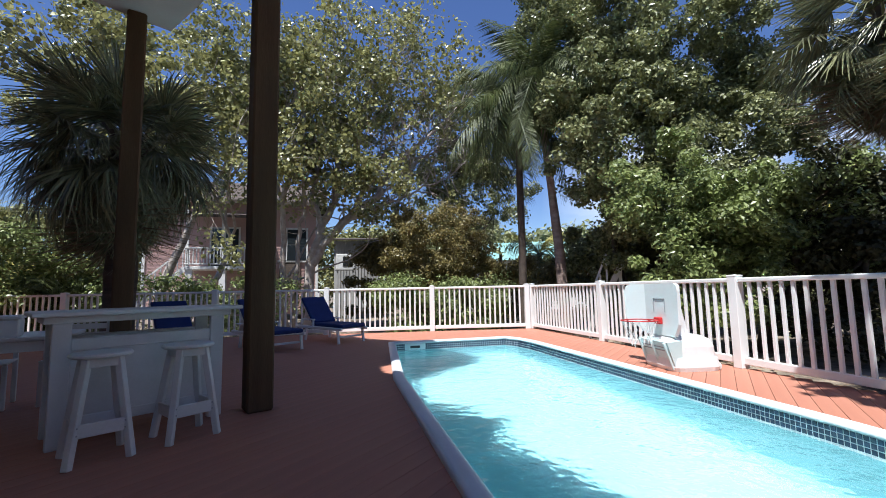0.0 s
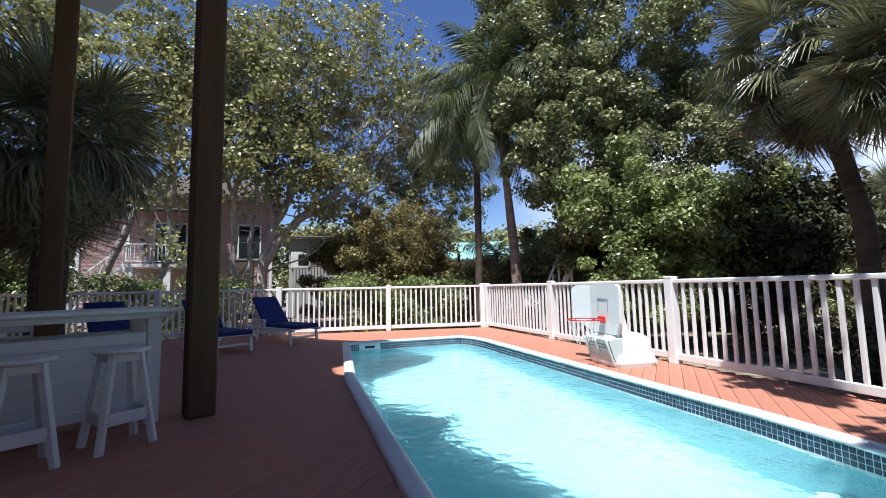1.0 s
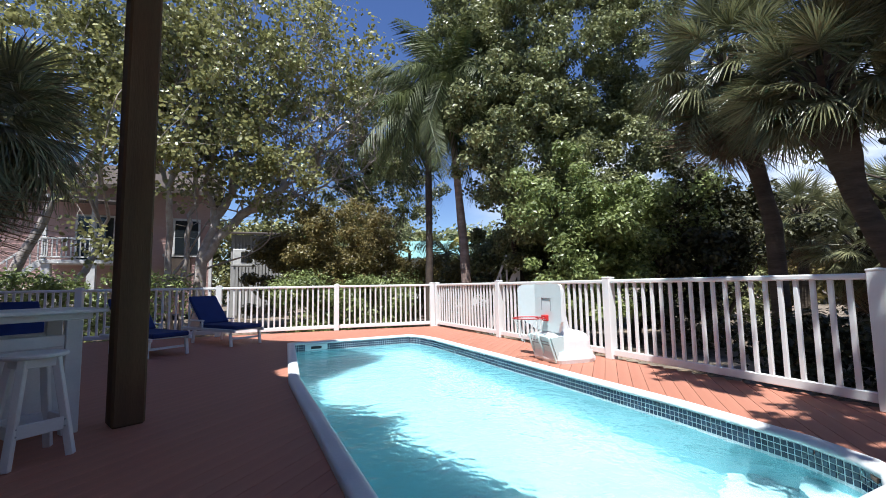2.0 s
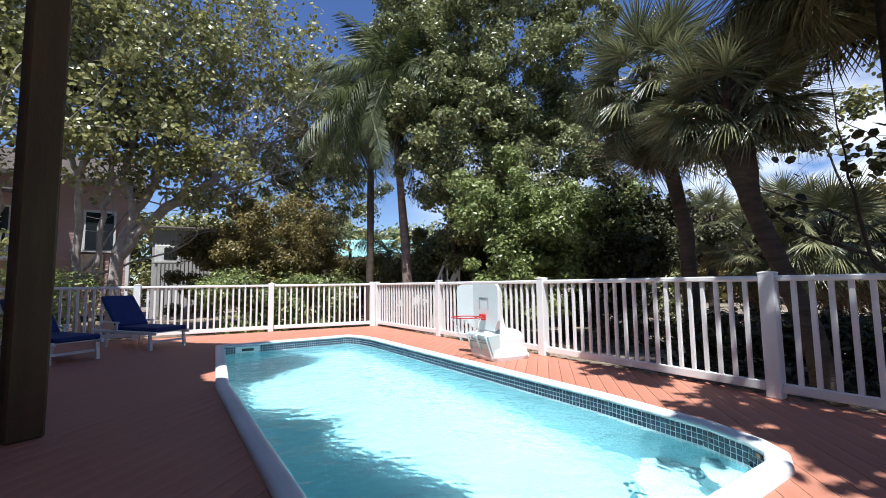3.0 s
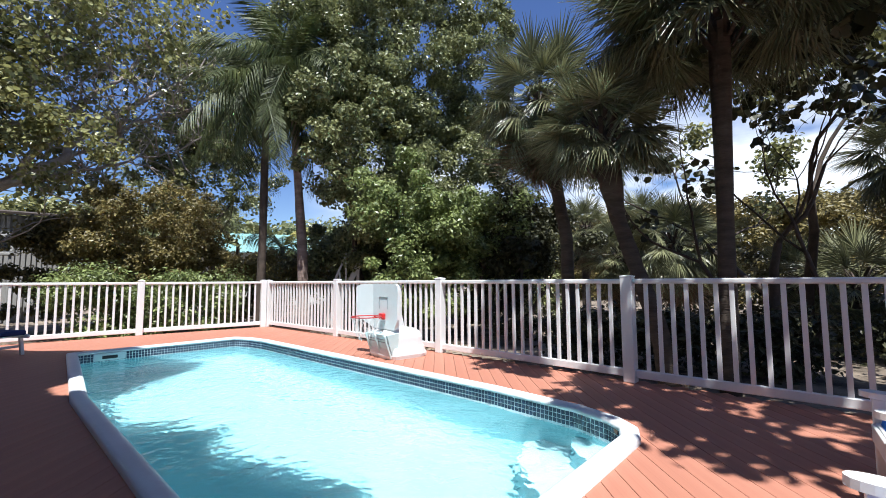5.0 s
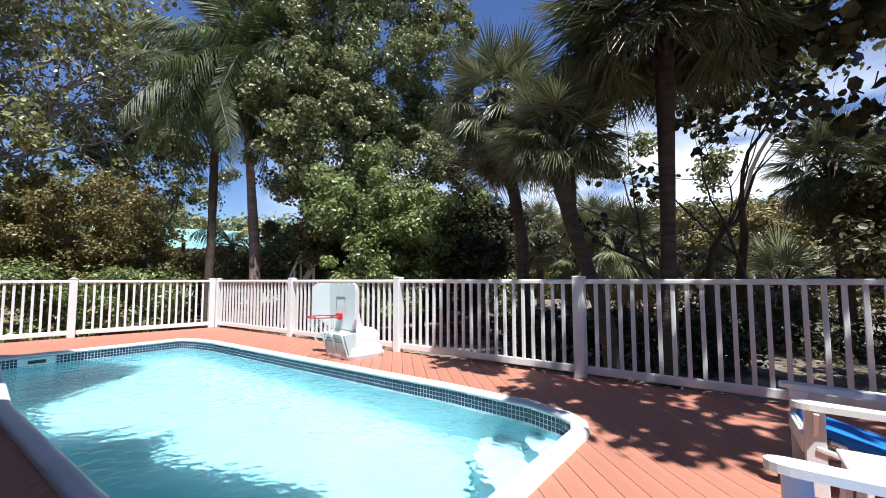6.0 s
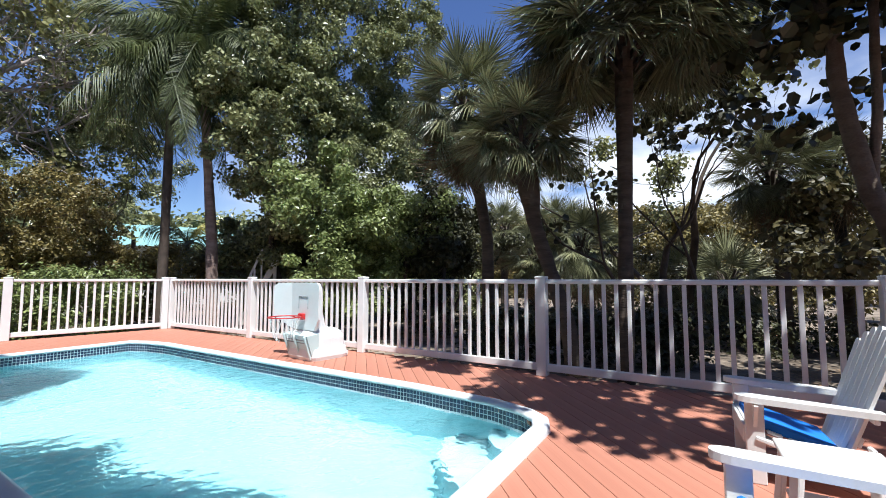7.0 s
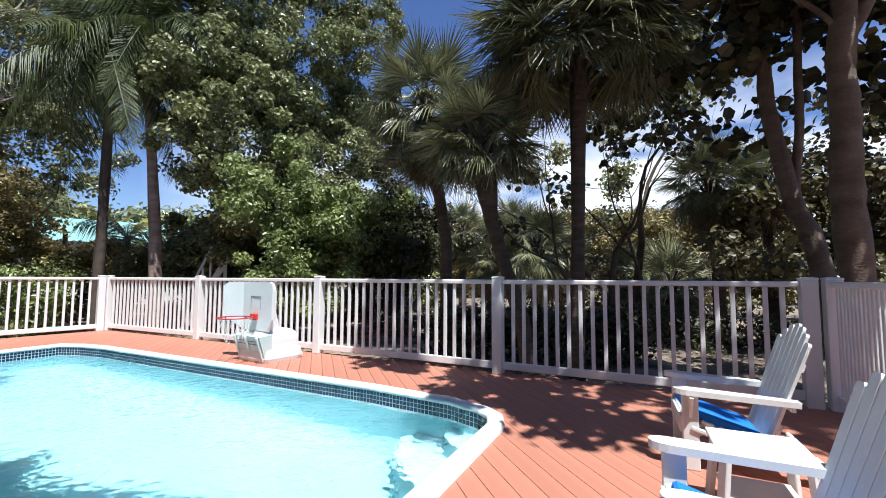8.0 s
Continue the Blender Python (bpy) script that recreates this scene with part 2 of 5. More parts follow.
        e = (len(profile) - 1) * sides
        faces.append(tuple(range(e, e + sides)))
        return self.put(verts, faces, m)

    def prism(self, outline, z0, z1, m=None):
        """An upright slab over a flat outline."""
        n = len(outline)
        verts = [(x, y, z0) for x, y in outline] + [(x, y, z1) for x, y in outline]
        faces = [tuple(range(n - 1, -1, -1)), tuple(range(n, 2 * n))]
        faces += [(i, (i + 1) % n, n + (i + 1) % n, n + i) for i in range(n)]
        return self.put(verts, faces, m)

    def mesh(self, name, mat, smooth=False):
        me = bpy.data.meshes.new(name)
        me.from_pydata(self.v, [], self.f)
        me.materials.append(mat)
        if smooth:
            me.polygons.foreach_set("use_smooth", [True] * len(me.polygons))
        me.update()
        return me


def part(name, geo, mat, parent=None, label="", smooth=False, m=None):
    """One mesh object, under a thing or a part if one is given."""
    data = geo if isinstance(geo, bpy.types.Mesh) else geo.mesh(name, mat, smooth)
    ob = new(name, data)
    if parent:
        ob.parent = parent
    if m is not None:
        ob.matrix_local = m
    return tagged(ob, label)


def thing(name, label, category, m=None, group="", kind=""):
    ob = new(name)
    ob.empty_display_size = 0.1
    if m is not None:
        ob.matrix_basis = m
    return tagged(ob, label, category, group, kind)


def structure(name, geo, mat, label, category, smooth=False):
    return tagged(part(name, geo, mat, smooth=smooth), label, category, kind="structure")


def polar(azimuth_deg, dist, z=0.0):
    """A place by bearing and distance from the middle of the camera's path."""
    a = radians(azimuth_deg)
    return Vector((dist * math.sin(a), -0.18 + dist * math.cos(a), z))


# ---- ground and deck ----
GROUND_Z = -0.40
POOL = [(0.62, 1.35), (0.62, 5.2), (0.93, 8.63), (3.48, 8.63), (3.66, 8.2), (3.73, 7.7), (3.70, 2.4), (3.62, 1.45),
        (3.50, 1.08), (3.36, 0.90), (3.15, 0.82), (1.10, 0.82)]
DECK = [(-9.0, -7.0), (5.06, -7.0), (5.06, 10.45), (-0.4, 11.35), (-9.0, 12.3)]


def inset(outline, d):
    """The outline (clockwise) moved inwards by d, with mitred corners."""
    made = []
    n = len(outline)
    for i in range(n):
        a, b, c = (Vector(outline[j % n]) for j in (i - 1, i, i + 1))
        u, w = (b - a).normalized(), (c - b).normalized()
        nu, nw = Vector((u.y, -u.x)), Vector((w.y, -w.x))
        mid = (nu + nw).normalized()
        made.append(tuple(b + mid * (d / max(0.3, mid.dot(nu)))))
    return made


def swept(outline, profile):
    """A moulding of (inset, height) steps carried round the outline."""
    g = Geo()
    n = len(outline)
    rings = [[(x, y, z) for x, y in inset(outline, d)] for d, z in profile]
    verts = [p for r in rings for p in r]
    faces = []
    for k in range(len(rings) - 1):
        for i in range(n):
            j = (i + 1) % n
            faces.append((k * n + i, k * n + j, (k + 1) * n + j, (k + 1) * n + i))
    return g.put(verts, faces)


def ring_sheet(outer, hole, z):
    """A flat sheet with a hole in it."""
    bm = bmesh.new()
    edges = []
    for line in (outer, hole):
        vs = [bm.verts.new((x, y, z)) for x, y in line]
        edges += [bm.edges.new((vs[i], vs[(i + 1) % len(vs)])) for i in range(len(vs))]
    bmesh.ops.triangle_fill(bm, use_beauty=True, use_dissolve=False, edges=edges)
    g = Geo()
    bm.verts.index_update()
    g.put([v.co[:] for v in bm.verts], [tuple(v.index for v in f.verts) for f in bm.faces])
    bm.free()
    return g


def ground_sheet():
    """One sheet to the horizon, rolling gently, with a hole where the pool sinks in."""
    hole = inset(POOL, 0.05)
    near = [(-30, -30), (-30, 45), (45, 45), (45, -30)]
    g = ring_sheet(near, hole, GROUND_Z)
    far = [(-900, -900), (-900, 900), (900, 900), (900, -900)]
    for i in range(4):
        j = (i + 1) % 4
        g.put([(*near[i], GROUND_Z), (*near[j], GROUND_Z), (*far[j], GROUND_Z), (*far[i], GROUND_Z)], [(0, 1, 2, 3)])
    return g


structure("ground", ground_sheet(), M_SAND, "pale sandy ground strewn with dry fallen leaves", "ground")
deck_base = structure("deck", ring_sheet(DECK, inset(POOL, 0.06), -0.05), M_GAP, "red-brown composite deck laid in diagonal boards", "deck")
skirt = Geo()
for i in range(len(DECK)):
    a, b = DECK[i], DECK[(i + 1) % len(DECK)]
    skirt.put([(*a, GROUND_Z), (*b, GROUND_Z), (*b, -0.052), (*a, -0.052)], [(0, 1, 2, 3)])
part("deck_skirt", skirt, M_GAP, deck_base)

# ---- pool ----
WATER_Z = -0.118
FLOOR_Z = -1.25
pool = thing("swimming_pool", "in-ground swimming pool with white coping and clear turquoise water", "pool", kind="structure")
part("coping", swept(POOL, [(-0.005, -0.04), (-0.005, 0.030), (0.008, 0.046), (0.03, 0.053), (0.08, 0.055), (0.108, 0.050), (0.127, 0.038),
                            (0.134, 0.022), (0.130, 0.010), (0.118, 0.004), (0.11, 0.004)]), M_COPING, pool, "glossy white rounded coping", smooth=True)
INNER = inset(POOL, 0.12)
part("tile_band_backing", swept(inset(POOL, 0.0), [(0.12, 0.004), (0.12, -0.19)]), M_GROUT, pool, "pale grout bed")
part("basin", swept(POOL, [(0.12, -0.19), (0.125, FLOOR_Z + 0.25), (0.22, FLOOR_Z + 0.1), (0.36, FLOOR_Z + 0.01), (0.42, FLOOR_Z)]), M_PLASTER, pool, smooth=False)
part("basin_floor", Geo().put([(x, y, FLOOR_Z) for x, y in inset(POOL, 0.40)], [tuple(range(len(POOL) - 1, -1, -1))]), M_PLASTER, pool)
fan = [(3.50 - 0.02, 0.98)] + [(3.47 - 0.42 * math.sin(radians(a)) , 1.02 + 0.42 * math.cos(radians(a))) for a in range(0, 91, 10)]
part("corner_step", Geo().prism(fan[::-1], -0.80, -0.30), M_STEP, pool, "white moulded corner step")
wide_fan = [(3.48, 0.98)] + [(3.47 - 0.85 * math.sin(radians(a)), 1.02 + 0.85 * math.cos(radians(a))) for a in range(0, 91, 10)]
part("corner_step", Geo().prism(wide_fan[::-1], -1.20, -0.62), M_STEP, pool, "white moulded corner step")
surface = part("water", Geo().put([(x, y, WATER_Z) for x, y in inset(POOL, 0.121)], [tuple(range(len(POOL) - 1, -1, -1))]), WATER, pool, "rippled clear water")
surface.visible_shadow = False
skimmer = part("skimmer", Geo().box((0.42, 0.03, 0.115), pose(1.45, 8.495, -0.055), 0.01), M_PLASTIC, pool, "white plastic skimmer faceplate")
part("skimmer_mouth", Geo().box((0.20, 0.02, 0.05), pose(1.45, 8.477, -0.06), 0.004), M_DARK, skimmer, "dark skimmer opening")

# ---- fence ----
POST_H, RAIL_TOP, RAIL_LOW = 1.20, 1.145, 0.10


def post_mesh():
    g = Geo().box((0.127, 0.127, POST_H - 0.03), pose(0, 0, (POST_H - 0.03) / 2), 0.006)
    g.box((0.133, 0.133, 0.018), pose(0, 0, POST_H - 0.022), 0.006)
    g.put([(-0.062, -0.062, POST_H - 0.012), (0.062, -0.062, POST_H - 0.012), (0.062, 0.062, POST_H - 0.012), (-0.062, 0.062, POST_H - 0.012), (0, 0, POST_H - 0.002)],
          [(0, 1, 4), (1, 2, 4), (2, 3, 4), (3, 0, 4)])
    return g.mesh("post", M_VINYL)


POST = post_mesh()
PICKET = Geo().box((0.041, 0.034, RAIL_TOP - RAIL_LOW - 0.03), None, 0.004).mesh("picket", M_VINYL)


def fence_run(points, label, gap=0.132, first=True, last=True):
    """Posts at the points and a panel of two rails and pickets in each bay."""
    f = thing("fence", label, "fence", group="fences round the deck", kind="structure")
    for i, p in enumerate(points):
        if (i or first) and (i < len(points) - 1 or last):
            b = Vector(points[min(i + 1, len(points) - 1)]) - Vector(points[max(i - 1, 0)])
            part("post", POST, None, f, m=pose(p[0], p[1], 0, rz=math.degrees(math.atan2(b.y, b.x))))
    for a, b in zip(points, points[1:]):
        a, b = Vector((*a, 0)), Vector((*b, 0))
        d = (b - a).normalized()
        turn = math.degrees(math.atan2(d.y, d.x))
        mid, n = (a + b) / 2, (b - a).length
        part("top_rail", Geo().box((n - 0.12, 0.075, 0.055), None, 0.015), M_VINYL, f, m=pose(mid.x, mid.y, RAIL_TOP - 0.02, rz=turn))
        part("bottom_rail", Geo().box((n - 0.12, 0.05, 0.09), None, 0.008), M_VINYL, f, m=pose(mid.x, mid.y, RAIL_LOW, rz=turn))
        count = round((n - 0.127) / gap)
        for k in range(1, count):
            p = a + d * (0.0635 + (n - 0.127) * k / count)
            part("picket", PICKET, None, f, m=pose(p.x, p.y, (RAIL_TOP + RAIL_LOW) / 2 - 0.01, rz=turn))
    return f


fence_run([(4.98, 10.44), (5.04, 7.42), (5.00, 4.43), (4.96, 1.48), (4.97, -1.55)], "white vinyl picket fence along the pool side of the deck")
fence_run([(4.845, 10.47), (2.33, 10.90), (-0.37, 11.20), (-3.05, 11.50), (-6.40, 11.85), (-9.0, 12.1)], "white vinyl picket fence across the end of the deck")
fence_run([(4.95, -1.72), (2.2, -1.72), (-0.5, -1.72)], "white vinyl picket fence in shade beside the garden chairs", gap=0.072, last=False)

# ---- the house over the deck ----
ROOF_Z = 4.55
# Only the first corner shows; the notched edge is shaped to cast the pool's shadow.
roof_plan = [(-2.2, 5.9), (0.39, 2.77), (0.05, 2.45), (0.39, 1.59), (0.70, 0.84), (0.20, -0.30), (-0.3, -1.2), (-0.2, -7.0), (-9.0, -7.0), (-9.0, 1.2)]
roof = structure("roof", Geo().prism(roof_plan[::-1], ROOF_Z, ROOF_Z + 0.30), M_SOFFIT, "white painted soffit of the house roof overhang", "roof")
# Unseen upper roof, outlined to drop shade on deck, end fence and pool.
upper_plan = [(-1.61, 3.41), (0.42, 5.11), (-1.48, 6.96), (-2.75, 9.2), (-9.0, 9.7), (-9.0, -7.0), (-1.61, -7.0)]
structure("upper_shade_roof", Geo().prism(upper_plan[::-1], 8.0, 8.3), M_SOFFIT, "unseen upper roof shaped to shade the deck, end fence and pool", "roof")
structure("wall_upper", Geo().box((6.6, 7.0, 3.2), pose(-5.4, -1.5, ROOF_Z + 0.25 + 1.6)), M_GREY_WALL, "grey weathered upper wall of the house", "wall")
structure("wall_south", Geo().box((9.6, 0.2, ROOF_Z - 0.1), pose(-4.3, -4.2, (ROOF_Z - 0.1) / 2)), M_GREY_WALL, "grey weathered house wall behind the deck", "wall")
# Two unseen walls, added to block western sky light from the covered deck.
structure("west_sky_block_wall", Geo().box((0.2, 18.0, ROOF_Z - 0.1), pose(-8.9, 2.0, (ROOF_Z - 0.1) / 2)), M_GREY_WALL, "unseen grey weathered wall added to keep west sky off the deck", "wall")
structure("porch_sky_block_wall", Geo().box((0.2, 8.6, ROOF_Z - 0.1), pose(-4.4, 0.2, (ROOF_Z - 0.1) / 2)), M_GREY_WALL, "unseen grey weathered wall added to darken the covered deck", "wall")


def column(x, y, w, turn, label):
    g = Geo().box((w, w, ROOF_Z), pose(0, 0, ROOF_Z / 2), 0.018)
    c = tagged(part("column", g, M_COLUMN, m=pose(x, y, 0, rz=turn)), label, "column", "timber columns", "structure")
    return c


column(-0.76, 4.32, 0.235, 22, "dark brown square timber column standing on the deck")
column(-2.47, 5.62, 0.20, 22, "dark brown square timber column under the roof corner")
blind = thing("roller_blind", "grey rolled sun blind hanging at the house corner", "blind", pose(-1.70, 2.32, 0))
part("roll", Geo().tube([(0, 0, 1.62), (0, 0, ROOF_Z)], [0.035, 0.05], 12), M_GREY_WALL, blind)
part("cord", Geo().tube([(0.06, 0.02, 2.2), (0.06, 0.02, ROOF_Z)], 0.008, 6), M_TRIM, blind, "thin white cord")

# ---- trees ----
def leaves(centres, radii, count, size, rng, flat=0.35, shape=0.55, droop=0.0):
    """Folded leaf blades scattered in soft clumps round the centres. Returns a Geo."""
    centres, radii = np.asarray(centres, float), np.asarray(radii, float)
    which = rng.integers(0, len(centres), count)
    off = rng.normal(0, 1, (count, 3))
    off /= np.linalg.norm(off, axis=1)[:, None]
    off *= rng.random((count, 1)) ** 0.5
    p = centres[which] + off * radii[which][:, None] * np.array([1, 1, 0.75])
    out = off + np.array([0, 0, 0.45]) + rng.normal(0, 0.55, (count, 3))
    n = out / np.linalg.norm(out, axis=1)[:, None]
    t = np.cross(n, rng.normal(0, 1, (count, 3)))
    t /= np.linalg.norm(t, axis=1)[:, None]
    t[:, 2] -= droop
    t /= np.linalg.norm(t, axis=1)[:, None]
    b = np.cross(n, t)
    s = size * rng.uniform(0.6, 1.25, (count, 1))
    base, tip = p - t * s * 0.5, p + t * s * 0.5
    side, up = b * s * shape * 0.5, n * s * 0.09
    g = Geo()
    if shape < 0.8:
        g.v = np.stack([base, p - side + up - t * s * 0.05, tip, p + side + up - t * s * 0.05], 1).reshape(-1, 3).tolist()
        k = np.arange(count)[:, None] * 4
        g.f = np.concatenate([k + [0, 1, 2], k + [0, 2, 3]]).tolist()
    else:
        lo, hi = t * s * 0.26, t * s * 0.28
        g.v = np.stack([base, p - side + up - lo, p - side * 0.92 + up + hi, tip, p + side * 0.92 + up + hi, p + side + up - lo], 1).reshape(-1, 3).tolist()
        k = np.arange(count)[:, None] * 6
        g.f = np.concatenate([k + [0, 1, 2, 3], k + [0, 3, 4, 5]]).tolist()
    return g


def limb(g, start, aim, length, radius, rng, depth, tips, sides=7, wander=0.18, spread=0.75, lift=0.1, forks=(2, 3), stray=1.0):
    """A tapering limb that wanders, then forks into thinner ones; the ends are gathered in tips."""
    p, d = Vector(start), Vector(aim).normalized()
    path, rads = [p.copy()], [radius]
    steps = 5
    for i in range(steps):
        d = (d + Vector(rng.normal(0, wander * stray, 3)) + Vector((0, 0, lift * 0.3 * stray))).normalized()
        p = p + d * (length / steps)
        path.append(p.copy())
        rads.append(radius * (1 - 0.45 * (i + 1) / steps))
    g.tube(path, rads, sides, cap=depth == 0)
    if depth <= 1:
        tips.append((path[3], length * 0.5))
    if depth == 0:
        tips.append((p, length * 0.55))
        return
    for k in range(int(rng.integers(forks[0], forks[1] + 1))):
        nd = (d + Vector(rng.normal(0, spread, 3)) + Vector((0, 0, lift))).normalized()
        limb(g, path[-1] if k else path[-1], nd, length * rng.uniform(0.6, 0.85), rads[-1] * rng.uniform(0.6, 0.85), rng, depth - 1, tips,
             max(4, sides - 1), wander, spread, lift, forks)


def broadleaf(name, label, category, at, stems, bark, leaf, leaf_count, leaf_size, seed, clumps=(), clump_r=0.6, depth=3, reach=1.0,
              spread=0.7, lift=0.12, shape=0.6, tip_share=1.0, group="", stray=1.0):
    """Trunks that fork into limbs, with a crown of single leaves at the limb ends and in extra clumps."""
    rng = np.random.default_rng(seed)
    t = thing(name, label, category, pose(*at), group)
    g, tips = Geo(), []
    for base, aim, length, radius in stems:
        limb(g, base, aim, length * reach, radius, rng, depth, tips, 8, 0.16, spread, lift, (2, 3), stray)
    part("trunk", g, bark, t, smooth=True)
    centres = [tuple(p) for p, r in tips] if tip_share else []
    radii = [max(clump_r * 0.7, r * 0.75) for p, r in tips] if tip_share else []
    for (x, y, z), (rx, ry, rz), n in clumps:
        for k in range(n):
            v = rng.normal(0, 1, 3)
            v /= np.linalg.norm(v)
            v *= rng.uniform(0.55, 1.0)
            centres.append((x + v[0] * rx, y + v[1] * ry, z + v[2] * rz))
            radii.append(clump_r * rng.uniform(0.55, 1.3))
    part("crown", leaves(centres, radii, leaf_count, leaf_size, rng, shape=shape), leaf, t)
    return t


def fan_frond_mesh(seed, mat, blades=46, stalk=0.85, blade=0.85, sag=0.35):
    """A fan palm leaf: stalk along +x, then a folded fan of pointed blades that split and droop at their ends."""
    rng = np.random.default_rng(seed)
    g = Geo()
    bend = 0.10
    g.tube([(0, 0, 0), (stalk * 0.5, 0, 0.05), (stalk, 0, 0.0)], [0.022, 0.015, 0.01], 5)
    for k in range(blades):
        u = k / (blades - 1) * 2 - 1
        a = u * 1.75
        n = blade * (1.0 - 0.28 * abs(u) ** 2) * rng.uniform(0.88, 1.08)
        root = Vector((stalk + 0.22 * (1 - abs(u)) - 0.03, 0, -0.10 * (1 - abs(u)) ** 2))
        d = Vector((math.cos(a), math.sin(a), 0.12 - 0.70 * abs(u) ** 1.2 + rng.uniform(-0.12, 0.12)))
        side = Vector((-math.sin(a), math.cos(a), 0))
        pts = []
        for i, (q, w) in enumerate(((0.0, 0.007), (0.40, 0.018), (0.72, 0.011), (1.0, 0.002))):
            drop = Vector((0, 0, -sag * n * q ** 2.4 * rng.uniform(0.7, 1.5)))
            p = root + d * (n * q) + drop
            pts += [p + side * w, p + Vector((0, 0, -w * 0.7)), p - side * w]
        f = []
        for i in range(3):
            for j in range(2):
                f.append((i * 3 + j, i * 3 + j + 1, (i + 1) * 3 + j + 1, (i + 1) * 3 + j))
        g.put(pts, f)
    return g.mesh("frond", mat)


def feather_frond_mesh(seed, mat, length=2.6, pairs=72, leaflet=0.88, arch=0.9, hang=0.55):
    """A feather palm leaf: an arching midrib with two rows of hanging leaflets."""
    rng = np.random.default_rng(seed)
    g = Geo()
    rib = []
    for i in range(13):
        q = i / 12
        rib.append(Vector((length * (q - 0.12 * q * q), 0, length * (0.28 * q - arch * 0.62 * q ** 2.3))))
    g.tube(rib, [0.03 * (1 - 0.85 * i / 12) + 0.003 for i in range(13)], 5)
    for k in range(pairs):
        q = 0.12 + 0.87 * k / pairs
        i = min(11, int(q * 12))
        p = rib[i].lerp(rib[i + 1], q * 12 - i)
        along = (rib[i + 1] - rib[i]).normalized()
        n = leaflet * (math.sin(math.pi * min(1, 0.15 + q * 0.85)) ** 0.6 + 0.1)
        for s in (-1, 1):
            d = (along * rng.uniform(0.3, 0.8) + Vector((0, s, rng.uniform(-0.3, 0.5)))).normalized()
            w = along * 0.016
            mid = p + d * n * 0.34 + Vector((0, 0, -hang * 0.22 * n))
            end = p + d * n * 0.48 + Vector((0, 0, -hang * n * rng.uniform(0.6, 1.0)))
            g.put([p - w * 0.4, p + w * 0.4, mid + w, mid - w, end], [(0, 1, 2, 3), (3, 2, 4)])
    return g.mesh("frond", mat)


FANS = [fan_frond_mesh(s, L_SABAL, sag=g) for s, g in ((1, 0.10), (2, 0.22), (3, 0.42))]
DROOPING_FANS = [fan_frond_mesh(s, L_SABAL, sag=g) for s, g in ((34, 0.35), (35, 0.6), (36, 0.9))]
DRY_FANS = [fan_frond_mesh(s, L_SABAL_DRY, blades=26, sag=0.9) for s in (4, 5)]
FEATHERS = [feather_frond_mesh(s, L_FEATHER, hang=h, arch=a, leaflet=1.0) for s, h, a in ((6, 0.9, 1.0), (7, 1.15, 1.5), (9, 1.25, 1.9))]
YELLOW_FEATHERS = [feather_frond_mesh(8, L_YELLOW, hang=0.5, length=2.2)]


def palm(name, label, at, path, radii, fronds, meshes, seed, size=1.0, low=-70, high=80, dry=0, dry_meshes=(), bark=None, boots=True, skew=0.0):
    """A palm: a ringed trunk along the path, old leaf bases under the crown, and fronds turned all round."""
    rng = np.random.default_rng(seed)
    t = thing(name, label, "palm tree", pose(*at), "palms")
    pts = [Vector(p) for p in path]
    fine, rad = [], []
    for i in range(len(pts) - 1):
        for k in range(6):
            q = k / 6
            fine.append(pts[i].lerp(pts[i + 1], q))
            rad.append((radii[i] * (1 - q) + radii[i + 1] * q) * rng.uniform(0.94, 1.06))
    fine.append(pts[-1])
    rad.append(radii[-1])
    part("trunk", Geo().tube(fine, rad, 12), bark or M_BARK_PALM, t, smooth=True)
    top = pts[-1]
    if boots:
        g = Geo()
        for k in range(34):
            a, h = k * 2.4, -0.85 + 0.95 * k / 34
            d = Vector((math.cos(a), math.sin(a), 0))
            r = radii[-1] * 0.9
            g.bar(top + d * r + Vector((0, 0, h)), top + d * (r + 0.13 + 0.05 * rng.random()) + Vector((0, 0, h + 0.24)), 0.07, 0.025)
        part("boot", g, M_BARK_PALM, t, "brown cut leaf bases below the crown")
    for k in range(fronds + dry):
        old = k >= fronds
        q = (k + 0.5) / fronds if not old else rng.uniform(0, 1)
        tilt = high + (low - high) * q ** 0.8 + rng.uniform(-9, 9) if not old else low - rng.uniform(0, 18)
        me = (dry_meshes[k % len(dry_meshes)] if old else meshes[min(len(meshes) - 1, int(q * len(meshes)))])
        s = size * rng.uniform(0.85, 1.12)
        m = pose(top.x, top.y, top.z - 0.1 - (0.25 if old else 0), rz=k * 137.5 + rng.uniform(-15, 15)) @ pose(0, 0, 0, rx=rng.uniform(-25, 25), ry=-tilt)
        part("frond", me, None, t, m=m @ Matrix.Diagonal((s, s, s, 1)))
    return t


G = GROUND_Z
# fan palm in the shade beyond the bar
p = polar(-23.6, 9.0)
palm("fan_palm", "dark shaded fan palm with drooping fronds by the deck", (p.x, p.y, 0), [(0, 0, -0.4), (0.02, 0, 1.8), (-0.05, 0.1, 3.7)], [0.26, 0.22, 0.20], 84, DROOPING_FANS, 11, 1.0, -78, 70, 6, DRY_FANS)
# fan palms behind the pool fence
p = polar(64.4, 9.0)
palm("fan_palm", "slender fan palm with a ragged brown-edged crown behind the fence", (p.x, p.y, G), [(0, 0, 0), (-0.05, 0, 2.4), (-0.30, 0.42, 5.45)], [0.15, 0.125, 0.12], 66, FANS + DROOPING_FANS, 12, 0.88, -80, 80, 14, DRY_FANS)
p = polar(75.7, 6.9)
